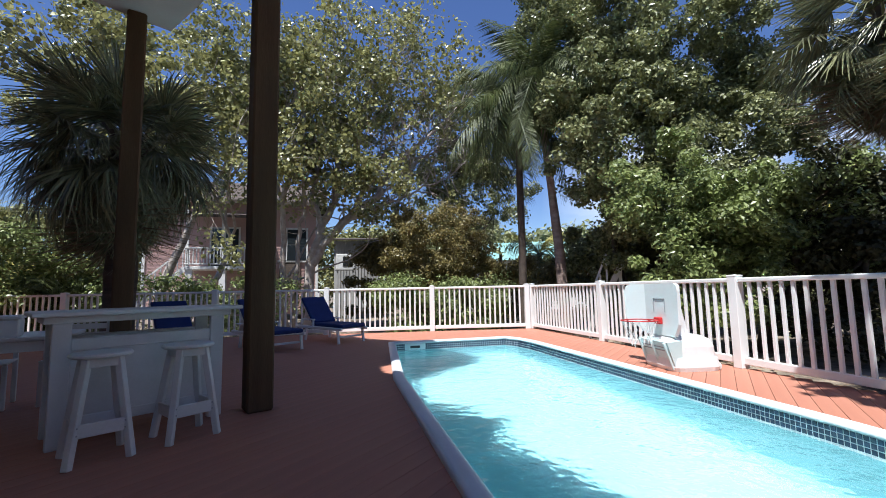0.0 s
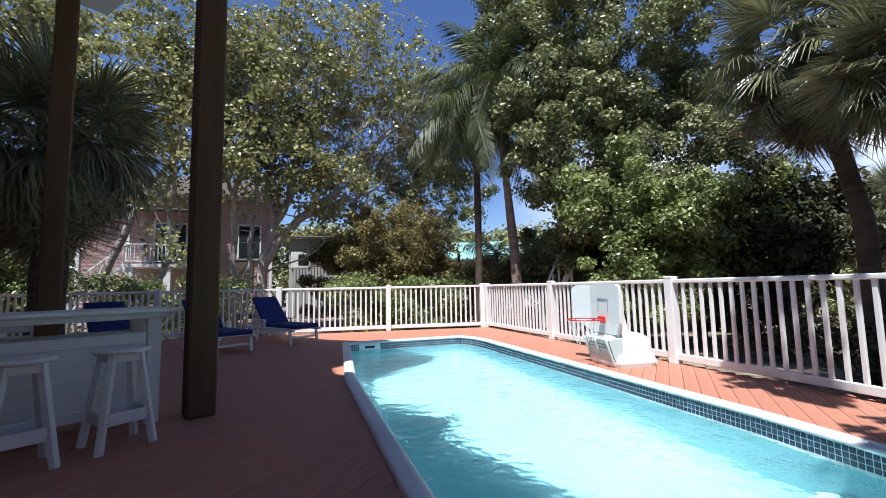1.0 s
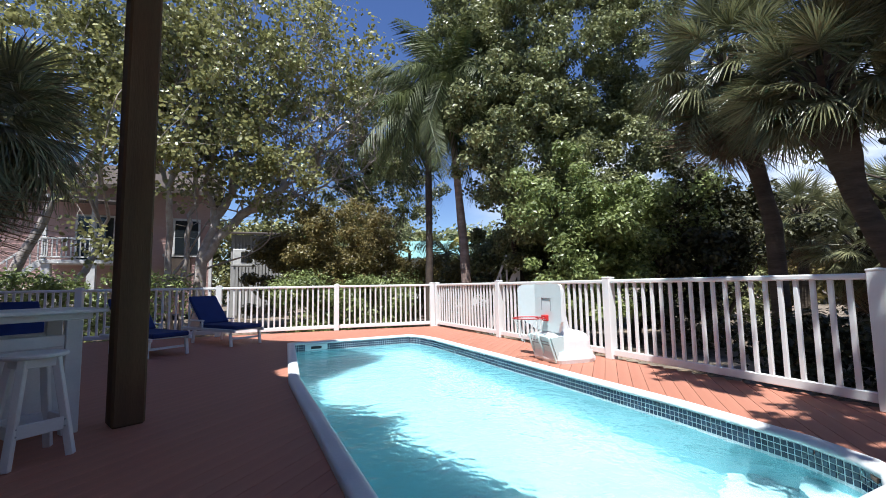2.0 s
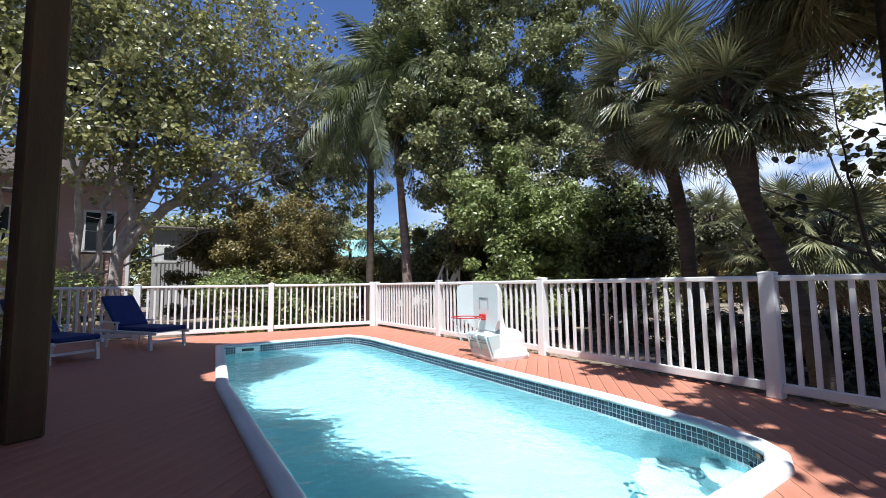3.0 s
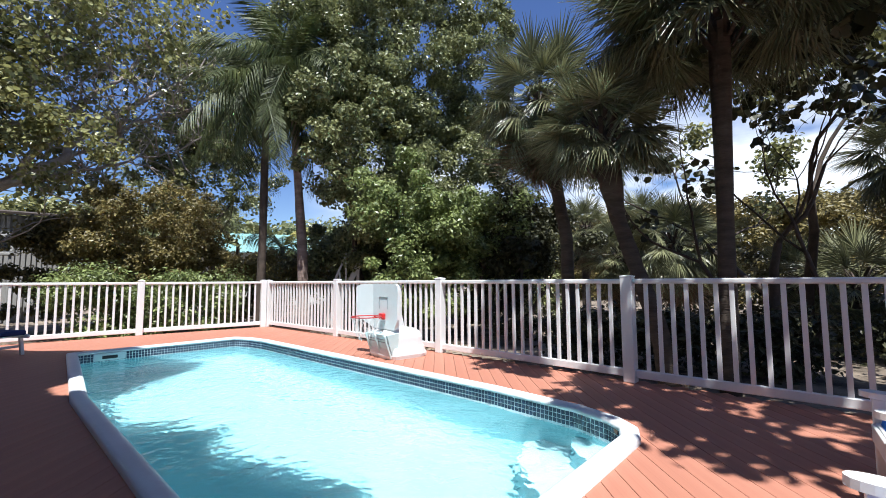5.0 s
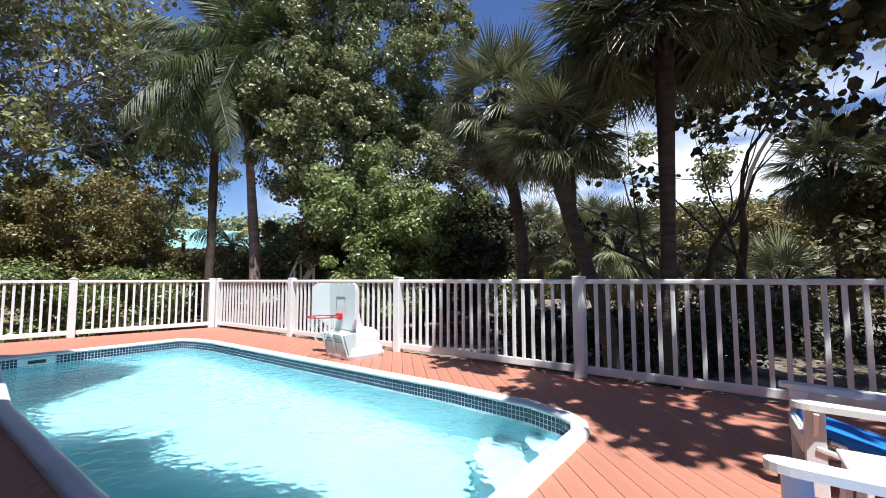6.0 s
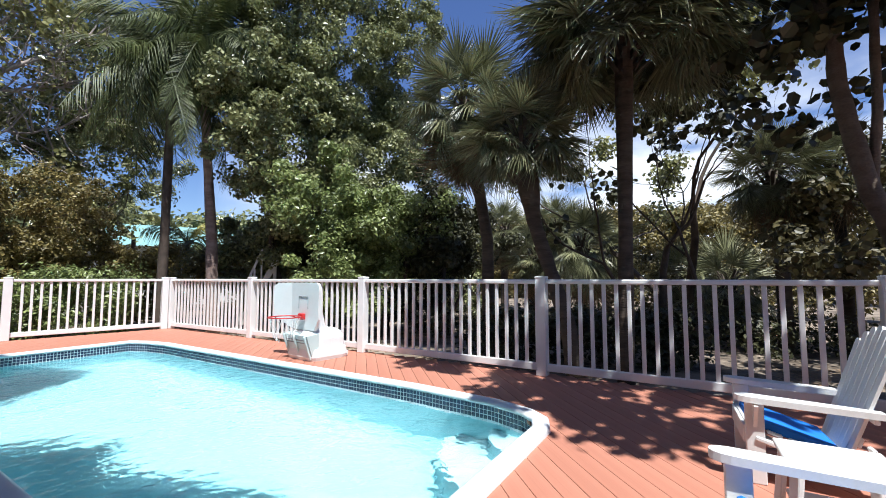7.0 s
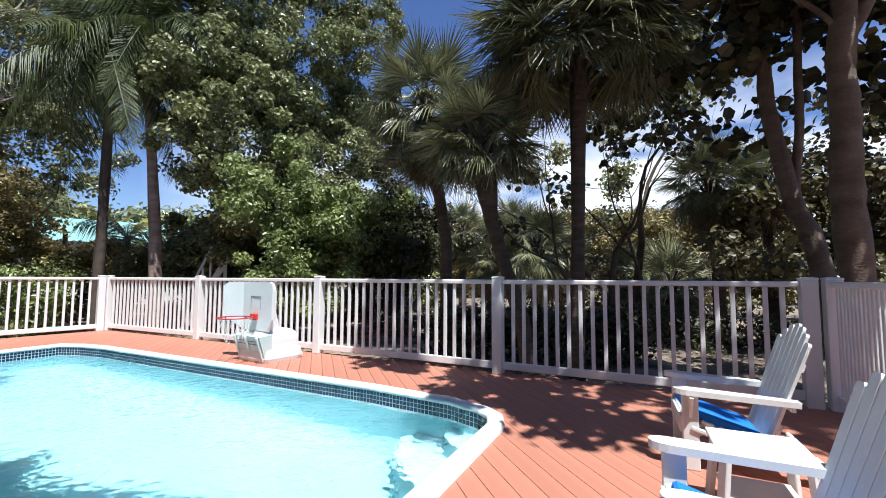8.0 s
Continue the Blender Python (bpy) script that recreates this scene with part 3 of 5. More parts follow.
palm("fan_palm", "leaning fan palm with a curved trunk behind the fence", (p.x, p.y, G), [(0, 0, 0), (-0.05, 0.12, 0.9), (-0.10, 0.36, 1.7), (-0.14, 0.60, 2.5), (-0.15, 0.70, 3.2), (-0.18, 0.78, 3.95)], [0.15, 0.125, 0.115, 0.115, 0.19, 0.15], 58, FANS, 13, 0.68, -38, 82, 0, DRY_FANS)
p = polar(81.6, 6.9)
palm("fan_palm", "tall straight fan palm overhanging the deck fence", (p.x, p.y, G), [(0, 0, 0), (0.03, -0.05, 2.4), (0.08, -0.10, 5.6)], [0.125, 0.10, 0.15], 84, FANS + DROOPING_FANS[:1], 14, 1.12, -26, 68, 0, DRY_FANS)
p = polar(97.4, 11.5)
palm("fan_palm", "fan palm with a brown skirt further back in the garden", (p.x, p.y, G), [(0, 0, 0), (0.05, 0, 1.9), (0.05, 0.1, 4.0)], [0.15, 0.13, 0.13], 52, FANS, 15, 0.72, -60, 82, 9, DRY_FANS)
p = polar(102.2, 12.5)
palm("fan_palm", "fan palm leaning beside the skirted palm in the garden", (p.x, p.y, G), [(0, 0, 0), (0.05, 0, 1.9), (0.05, 0.1, 4.1)], [0.13, 0.11, 0.11], 36, FANS, 33, 0.62, -55, 82, 4, DRY_FANS)
for az, dist, top, seed, size in ((70.5, 15.0, 2.4, 16, 0.8), (76.5, 14.0, 2.7, 17, 0.95), (73.5, 19.0, 4.0, 18, 0.9), (88.0, 15.0, 1.6, 19, 0.8), (92.5, 13.5, 1.5, 37, 0.8), (66.5, 18.0, 3.8, 31, 0.8), (79.5, 18.0, 2.8, 32, 0.9)):
    p = polar(az, dist)
    palm("fan_palm", "low sunlit fan palm in the thicket beyond the fence", (p.x, p.y, G), [(0, 0, 0), (0.1, 0.05, top * 0.5), (0.15, 0, top)], [0.18, 0.15, 0.14], 34, FANS, seed, size, -60, 80, 14, DRY_FANS)
# feather palms before the big tree
p = polar(24.0, 13.5)
palm("feather_palm", "queen palm with a slim dark trunk and hanging fronds", (p.x, p.y, G), [(0, 0, 0), (0.05, 0, 2.5), (0.06, 0, 7.2)], [0.14, 0.115, 0.10], 28, FEATHERS, 21, 0.98, -26, 78, bark=M_BARK_DARK, boots=False)
p = polar(29.4, 13.5)
palm("feather_palm", "queen palm with a pink-grey trunk and hanging fronds", (p.x, p.y, G), [(0, 0, 0), (-0.12, 0, 2.6), (-0.62, 0, 8.2)], [0.19, 0.14, 0.09], 26, FEATHERS, 22, 0.98, -26, 78, bark=M_BARK_ROYAL, boots=False)
p = polar(26.3, 24.0)
palm("feather_palm", "yellowing coconut palm near the turquoise roof", (p.x, p.y, G), [(0, 0, 0), (0.1, 0, 1.8), (0.1, 0, 3.4)], [0.2, 0.16, 0.14], 14, YELLOW_FEATHERS + FEATHERS, 23, 1.1, -45, 70, boots=False)
for az, dist, top, seed in ((-27.5, 20, 2.0, 24), (-31.0, 16, 1.6, 25), (59.5, 20, 3.0, 26)):
    p = polar(az, dist)
    palm("feather_palm", "small feather palm in the sunny garden", (p.x, p.y, G), [(0, 0, 0), (0.1, 0, top * 0.5), (0.1, 0, top)], [0.16, 0.13, 0.12], 14, YELLOW_FEATHERS + FEATHERS, seed, 0.9, -40, 75, boots=False)

# the big ficus
p = polar(41.0, 14.5)
broadleaf("ficus_tree", "very large dense glossy green ficus tree", "tree", (p.x, p.y, G),
          [((0, 0, 0), (0.02, 0.1, 1), 2.6, 0.28), ((-0.5, 0.2, 0), (-0.3, 0.2, 1), 2.5, 0.2), ((0.5, 0.3, 0), (0.3, 0.2, 1), 2.5, 0.2)],
          M_BARK_DARK, L_FICUS, 240000, 0.132, 41,
          [((-2.3, 1.9, 10.0), (1.9, 1.9, 3.0), 110), ((-1.8, 1.5, 13.6), (2.2, 2.0, 2.0), 70), ((0.1, 0, 9.5), (3.7, 2.8, 3.6), 300), ((-1.6, -0.6, 6.0), (2.5, 2.2, 2.8), 170), ((2.2, -0.8, 5.6), (2.6, 2.2, 2.6), 170), ((0.2, 0, 13.2), (3.2, 2.6, 2.4), 130), ((3.0, -1.4, 7.6), (1.5, 1.4, 1.2), 40), ((-0.2, -0.5, 3.0), (2.6, 1.8, 2.0), 60), ((2.6, -2.0, 10.6), (1.6, 1.2, 1.4), 40)],
          clump_r=0.46, depth=2, lift=0.25)
p = polar(18.5, 20.5)
broadleaf("ficus_tree", "leafy green tree behind the queen palms", "tree", (p.x, p.y, G),
          [((0, 0, 0), (0.05, 0, 1), 3.6, 0.2), ((0.4, 0.2, 0), (0.35, 0, 1), 3.4, 0.14), ((-0.4, 0, 0), (-0.35, 0, 1), 3.4, 0.14)],
          M_BARK_DARK, L_FICUS, 42000, 0.16, 54, [((0.4, 0, 9.6), (3.0, 2.0, 2.8), 150), ((-0.4, 0, 6.0), (2.6, 1.8, 2.4), 90)], clump_r=0.46, depth=3, lift=0.2)
p = polar(49.5, 11.5)
broadleaf("shrub_tree", "sunlit young ficus with speckled leaves before the big tree", "tree", (p.x, p.y, G),
          [((0, 0, 0), (0.1, 0, 1), 1.9, 0.09), ((0.3, 0, 0), (0.4, 0, 1), 1.8, 0.07), ((-0.3, 0, 0), (-0.4, 0, 1), 1.8, 0.07)],
          M_BARK_DARK, L_BRIGHT, 40000, 0.115, 42,
          [((-0.3, 0, 2.9), (1.5, 1.2, 1.5), 74), ((-0.9, -0.1, 1.5), (2.4, 1.0, 1.1), 56), ((-1.6, 0.5, 3.4), (1.3, 1.2, 1.6), 50)], clump_r=0.36, depth=2)
# The deep shade of this shrub is in its leaf colour.
p = polar(57.5, 12.5)
broadleaf("shrub_tree", "green shrub tree with deep shade put into its leaf colour", "tree", (p.x, p.y, G),
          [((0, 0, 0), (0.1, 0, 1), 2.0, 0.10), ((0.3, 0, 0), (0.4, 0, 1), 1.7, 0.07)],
          M_BARK_DARK, L_GRAPE_SHADED, 26000, 0.13, 43, [((-0.2, 0, 2.5), (1.35, 1.2, 1.9), 64)], clump_r=0.38, depth=2)

# sea grapes
# the spreading one: main limbs by bearing, distance and height, with their thickness at the foot and the end
GRAPE_LIMBS = [
    ([(-4.3, 16.5, -0.42), (-3.9, 16.5, 2.0), (-2.1, 16.5, 2.95), (1.2, 16.5, 3.98), (4.9, 16.5, 4.83), (5.5, 16.5, 5.35), (8.5, 16.5, 6.38), (11.9, 16.5, 7.27), (16.3, 16.5, 8.49)], 0.2, 0.05),
    ([(1.2, 16.5, 3.98), (2.7, 16.44, 4.8), (3.9, 16.38, 5.53), (6.5, 16.32, 6.78), (9.0, 16.26, 7.53), (12.3, 16.2, 9.07)], 0.12, 0.04),
    ([(0.3, 16.5, 3.73), (3.6, 16.6, 4.23), (7.3, 16.7, 4.65), (11.1, 16.8, 5.26), (14.6, 16.9, 5.64)], 0.07, 0.025),
    ([(-3.9, 16.5, 2.0), (-2.5, 16.57, 3.54), (-1.0, 16.63, 4.54), (-0.7, 16.7, 5.41), (2.1, 16.77, 5.68), (2.1, 16.83, 7.37), (3.2, 16.9, 9.05)], 0.17, 0.05),
    ([(-1.0, 16.5, 4.51), (-0.5, 16.38, 5.78), (-1.8, 16.25, 7.01), (-0.3, 16.12, 8.61), (-1.0, 16.0, 9.86)], 0.1, 0.035),
    ([(-2.5, 16.5, 3.53), (-3.8, 16.68, 4.75), (-2.7, 16.85, 6.38), (-4.4, 17.02, 7.86), (-3.6, 17.2, 9.61)], 0.1, 0.035),
    ([(-6.8, 16.5, -0.42), (-7.3, 16.4, 2.99), (-7.5, 16.3, 4.42), (-5.7, 16.2, 6.17), (-6.6, 16.1, 7.3), (-7.6, 16.0, 7.74), (-5.3, 15.9, 8.59), (-2.6, 15.8, 9.21)], 0.11, 0.035),
    ([(-5.9, 16.5, -0.42), (-5.5, 16.53, 3.01), (-4.6, 16.57, 4.28), (-5.1, 16.6, 5.41), (-7.1, 16.63, 6.2), (-9.4, 16.67, 6.57), (-11.5, 16.7, 6.74)], 0.09, 0.03),
    ([(-7.3, 16.5, 4.47), (-9.2, 16.77, 5.56), (-10.3, 17.03, 6.79), (-11.7, 17.3, 8.16)], 0.08, 0.03),
    ([(4.9, 16.5, 4.83), (8.5, 16.62, 5.4), (10.4, 16.75, 6.36), (14.5, 16.88, 6.98), (16.7, 17.0, 7.32)], 0.06, 0.025),
    ([(2.1, 16.5, 7.25), (5.7, 16.7, 8.49), (8.1, 16.9, 10.08), (7.4, 17.1, 11.27)], 0.07, 0.03),
]


def spreading_sea_grape():
    rng = np.random.default_rng(44)
    t = thing("sea_grape_tree", "spreading sea grape tree with pale twisted limbs", "tree", pose(0, 0, 0))
    g, twigs, tips = Geo(), Geo(), []
    for steps, thick, thin in GRAPE_LIMBS:
        knots = [polar(*q) for q in steps]
        path = []
        for a, b in zip(knots, knots[1:]):
            for k in range(4):
                path.append(a.lerp(b, k / 4) + Vector(rng.normal(0, 0.035, 3)))
        path.append(knots[-1])
        n = len(path) - 1
        g.tube(path, [thick + (thin - thick) * i / n for i in range(n + 1)], 8)
        for i in range(n // 3, n + 1):
            d = (path[i] - path[i - 1]).normalized()
            for k in range(2 if i < n else 4):
                aim = d * 0.5 + Vector(rng.normal(0, 0.75, 3)) + Vector((0, 0, 0.35))
                limb(twigs, path[i], aim, rng.uniform(0.9, 1.5), 0.028, rng, 2, tips, 5, 0.2, 0.7, 0.1, (2, 2))
    part("trunk", g, M_BARK_PALE, t, "pale twisted limbs", smooth=True)
    part("branch", twigs, M_BARK_PALE, t, "thin grey twigs")
    # the lower crown has shed most of its leaves
    centres = [tuple(q) for q, r in tips if q.z > (6.8 + 0.13 * math.degrees(math.atan2(q.x, q.y)) if q.x > 0.6 else 4.4) or rng.random() < 0.2]
    radii = [0.34] * len(centres)
    for (az, dist, z), (rx, ry, rz), n in (((4, 17.4, 9.4), (4.4, 1.8, 2.0), 110), ((15, 17.4, 8.0), (1.9, 1.4, 1.5), 50), ((-7, 17.2, 7.6), (2.8, 1.6, 2.8), 80), ((-7.5, 16.0, 5.0), (2.7, 1.0, 1.3), 60), ((-16, 16.5, 5.2), (1.8, 1.0, 1.6), 36)):
        c = polar(az, dist, z)
        for k in range(n):
            v = rng.normal(0, 1, 3)
            v *= rng.uniform(0.5, 1.0) / np.linalg.norm(v)
            centres.append((c.x + v[0] * rx, c.y + v[1] * ry, c.z + v[2] * rz))
            radii.append(0.42 * rng.uniform(0.6, 1.3))
    part("crown", leaves(centres, radii, 26000, 0.135, rng, shape=0.85), L_GRAPE, t)


spreading_sea_grape()
p = polar(-20.5, 18.0)
broadleaf("sea_grape_tree", "tall open sea grape tree behind the fan palm", "tree", (p.x, p.y, G),
          [((0, 0, 0), (0.15, 0, 1), 4.4, 0.2), ((0.5, 0, 0), (0.4, 0, 1), 4.4, 0.15), ((-0.5, 0, 0), (-0.35, 0, 1), 4.4, 0.15), ((0.8, 0, 0), (0.7, 0, 1), 4.0, 0.12)],
          M_BARK_PALE, L_GRAPE, 30000, 0.13, 45, [((-0.6, 0, 9.8), (4.4, 2.2, 3.4), 150), ((2.6, 0, 8.0), (2.0, 1.6, 2.4), 50)], clump_r=0.42, depth=4, reach=1.0, spread=0.5, shape=0.85)
# Backlit leaves: the silhouette comes from a darkened leaf colour.
p = polar(86.3, 8.6)
broadleaf("sea_grape_tree", "sea grape with round leaves, coloured dark as a silhouette against the sky", "tree", (p.x, p.y, G),
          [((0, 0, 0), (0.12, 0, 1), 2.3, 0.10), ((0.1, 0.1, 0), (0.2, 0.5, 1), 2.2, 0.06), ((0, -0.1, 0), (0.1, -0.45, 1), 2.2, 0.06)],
          M_BARK_DARK, L_GRAPE_SHADED, 1500, 0.15, 46, clump_r=0.30, depth=4, reach=0.95, spread=0.5, shape=1.0)
p = polar(89.0, 13.0)
broadleaf("sea_grape_tree", "yellow-green sea grape high behind the palms", "tree", (p.x, p.y, G),
          [((0, 0, 0), (0, 0.1, 1), 3.6, 0.13), ((0, 0.2, 0), (0, 0.3, 1), 3.4, 0.1)],
          M_BARK_DARK, L_GRAPE, 8000, 0.12, 47, [((0, 0.5, 7.4), (1.6, 2.0, 1.6), 40)], clump_r=0.5, depth=3, spread=0.5, shape=0.9)
def shade_tree(label, limbs, clumps, seed, count):
    """A tree of a few smooth curving trunks, each given as (bearing, distance, height) steps with its thickness at both ends."""
    rng = np.random.default_rng(seed)
    t = thing("shade_tree", label, "tree", pose(0, 0, 0))
    g, twigs, tips = Geo(), Geo(), []
    for steps, thick, thin in limbs:
        knots = [polar(*q) for q in steps]
        path = []
        for k in range(len(knots) - 1):
            a, b, c, d = knots[max(k - 1, 0)], knots[k], knots[k + 1], knots[min(k + 2, len(knots) - 1)]
            for i in range(6):
                q = i / 6
                path.append(((b * 2) + (c - a) * q + (a * 2 - b * 5 + c * 4 - d) * q * q + (b * 3 - a - c * 3 + d) * q ** 3) * 0.5)
        path.append(knots[-1])
        n = len(path) - 1
        g.tube(path, [(thick + (thin - thick) * i / n) * rng.uniform(0.93, 1.08) for i in range(n + 1)], 12)
        for k in range(5):
            limb(twigs, path[n - k * 2], Vector(rng.normal(0, 0.8, 3)) + Vector((0, 0, 0.5)), rng.uniform(0.7, 1.2), thin * 0.3, rng, 2, tips, 5)
    part("trunk", g, M_BARK_GREY, t, smooth=True)
    part("branch", twigs, M_BARK_GREY, t, smooth=True)
    centres, radii = [tuple(q) for q, r in tips], [0.4] * len(tips)
    for spot, (rx, ry, rz), n in clumps:
        c = polar(*spot)
        for k in range(n):
            v = rng.normal(0, 1, 3)
            v *= rng.uniform(0.4, 1.0) / np.linalg.norm(v)
            centres.append((c.x + v[0] * rx, c.y + v[1] * ry, c.z + v[2] * rz))
            radii.append(rng.uniform(0.2, 0.42))
    # overhead leaves get the colour darkened for backlight
    part("crown", leaves(centres, radii, count, 0.17, rng, shape=1.0), L_GRAPE_SHADED, t)
    return t


shade_tree("leaning grey-brown tree with large round leaves overhead",
           [([(108.2, 6.6, G - 0.1), (106.2, 6.6, 1.46), (104.6, 6.6, 2.07), (103.6, 6.6, 2.71), (102.7, 6.6, 3.43), (102.5, 6.6, 4.1), (101.3, 6.6, 4.83), (98.0, 6.8, 7.2)], 0.12, 0.065),
            ([(104.9, 6.7, 1.96), (104.7, 6.7, 2.32), (105.3, 6.7, 3.04), (105.4, 6.7, 3.67), (105.4, 6.7, 4.67), (103.5, 7.0, 6.6)], 0.06, 0.04)],
           [((98.4, 6.4, 4.0), (0.45, 0.65, 0.2), 14), ((104.5, 6.9, 4.5), (0.4, 0.7, 0.4), 18), ((103, 7.2, 7.4), (1.8, 1.8, 0.9), 30)], 48, 1700)
shade_tree("stout grey-brown knotty tree trunk near the gate post",
           [([(110.2, 6.1, G - 0.1), (108.9, 6.1, 1.47), (108.7, 6.1, 2.28), (108.9, 6.1, 2.9), (108.8, 6.1, 3.53), (109.3, 6.1, 4.16), (110.4, 6.3, 6.6)], 0.155, 0.115),
            ([(109.0, 6.1, 3.7), (111.5, 6.2, 4.3), (114.5, 6.3, 5.4)], 0.08, 0.05)],
           [((108.0, 6.5, 4.9), (0.7, 1.0, 0.5), 26), ((113, 7.0, 4.0), (0.8, 1.0, 1.0), 30), ((110, 6.4, 7.4), (2.0, 2.0, 1.2), 44)], 49, 3600)
# Tree out of view; its crown is placed to dapple deck and fences.
broadleaf("sea_grape_tree", "sea grape tree out of view, placed to dapple the deck with shade", "tree", (2.9, -3.6, G),
          [((0, 0, 0), (0.0, 0.22, 1), 3.4, 0.16), ((0.3, 0, 0), (0.12, 0.3, 1), 3.2, 0.1)],
          M_BARK_DARK, L_GRAPE, 3900, 0.15, 53, [((-0.35, 2.1, 6.7), (0.95, 1.5, 0.5), 60), ((0.65, 0.9, 6.6), (0.6, 1.2, 0.5), 24), ((0.35, 4.0, 7.0), (0.45, 1.9, 0.4), 24), ((-0.6, -0.1, 6.6), (1.6, 0.5, 0.4), 20)],
          clump_r=0.33, depth=2, spread=0.35, lift=0.5, shape=1.0, tip_share=0.0, stray=0.5)

# The shade on this thicket tree is part of its leaf colour.
p = polar(114.0, 12.5)
broadleaf("sea_grape_tree", "brown-green sea grape thicket tree beyond the gate, shade put into its colour", "tree", (p.x, p.y, G),
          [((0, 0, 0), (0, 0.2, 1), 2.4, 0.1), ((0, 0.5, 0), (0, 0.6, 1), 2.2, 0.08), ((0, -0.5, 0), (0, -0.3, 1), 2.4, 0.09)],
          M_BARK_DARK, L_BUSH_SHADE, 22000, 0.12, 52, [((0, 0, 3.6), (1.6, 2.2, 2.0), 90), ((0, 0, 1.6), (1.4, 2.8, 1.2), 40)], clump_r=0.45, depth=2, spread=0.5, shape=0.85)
# bushes and hedges
p = polar(13.2, 14.8)
broadleaf("bush", "rounded olive-brown bush tree in the garden", "bush", (p.x, p.y, G),
          [((0, 0, 0), (0, 0, 1), 1.6, 0.1), ((0.2, 0, 0), (0.6, 0, 1), 1.5, 0.08), ((-0.2, 0, 0), (-0.6, 0, 1), 1.5, 0.08)],
          M_BARK_DARK, L_BUSH, 42000, 0.095, 51, [((-0.1, 0, 3.1), (2.2, 1.4, 1.5), 130), ((-0.3, 0, 1.6), (1.9, 1.2, 1.2), 70)], clump_r=0.32, depth=2)


def hedge(label, points, height, width, count, leaf, size, seed):
    rng = np.random.default_rng(seed)
    centres, radii = [], []
    for a, b in zip(points, points[1:]):
        n = int((Vector(b) - Vector(a)).length * 15)
        for k in range(n):
            q = rng.random()
            z = height * rng.random() ** 0.6
            centres.append((a[0] + (b[0] - a[0]) * q + rng.normal(0, width / 3), a[1] + (b[1] - a[1]) * q + rng.normal(0, width / 3), G + z))
            radii.append(rng.uniform(0.3, 0.75) * max(1.0, size / 0.2))
    return tagged(part("hedge", leaves(centres, radii, count, size, rng), leaf), label, "hedge", kind="stuff")


def along(az0, az1, dist, n=5):
    return [tuple(polar(az0 + (az1 - az0) * i / (n - 1), dist))[:2] for i in range(n)]


hedge("bright green low hedge beyond the deck fence", along(4, 21, 13.2), 1.65, 0.6, 16000, L_BRIGHT, 0.10, 61)
hedge("low green shrubs before the pink house", along(-40, -6, 16.0), 1.9, 0.9, 12000, L_BRIGHT, 0.14, 62)
hedge("tall olive shrubs at the garden side", along(-48, -23, 15.0), 3.2, 1.2, 30000, L_BRIGHT, 0.12, 69)
hedge("mixed shrubs between the trees and the pink house", along(2, 11, 19.0), 3.6, 0.8, 18000, L_BUSH, 0.15, 70)
# Mostly unseen shrubs, added to block bright sky behind the corner fence.
hedge("shade-coloured shrubs added beyond the fence corner to block the sky", along(109, 150, 9.5, 7), 2.0, 1.0, 14000, L_BUSH_SHADE, 0.12, 72)
# Both rows behind the pool fence carry their shade in the leaf colour.
hedge("undergrowth close behind the pool fence, leaves coloured for shade", along(58, 106, 11.2, 7), 0.6, 1.5, 7000, L_GRAPE_SHADED, 0.13, 71)
hedge("low shrubs behind the pool fence, shade put into their leaf colour", along(62, 88, 8.4), 0.85, 0.5, 6500, L_GRAPE_SHADED, 0.12, 74)
hedge("olive undergrowth beneath the palms", along(19, 34, 17.0), 2.5, 1.0, 22000, L_BUSH, 0.14, 63)
hedge("dense dark undergrowth under the big tree", along(30, 62, 15.5), 3.4, 1.2, 40000, L_FICUS, 0.16, 64)
hedge("sunlit green thicket far behind the fan palms", along(56, 128, 21.0, 9), 4.6, 1.6, 60000, L_BUSH, 0.20, 65)
# This thicket's shade is in the darkened bush leaf colour.
hedge("thicket behind the garden trees, leaves coloured for shade", along(78, 135, 15.5, 7), 2.4, 1.2, 22000, L_BUSH_SHADE, 0.13, 66)
hedge("far green woods along the horizon", along(-70, 20, 42.0, 9), 7.5, 2.5, 50000, L_GRAPE, 0.5, 67)
hedge("far green woods along the horizon", along(55, 135, 34.0, 9), 6.5, 2.5, 40000, L_BUSH, 0.42, 73)
hedge("far green woods along the horizon", along(12, 75, 38.0, 7), 6.0, 2.5, 40000, L_FICUS, 0.5, 68)

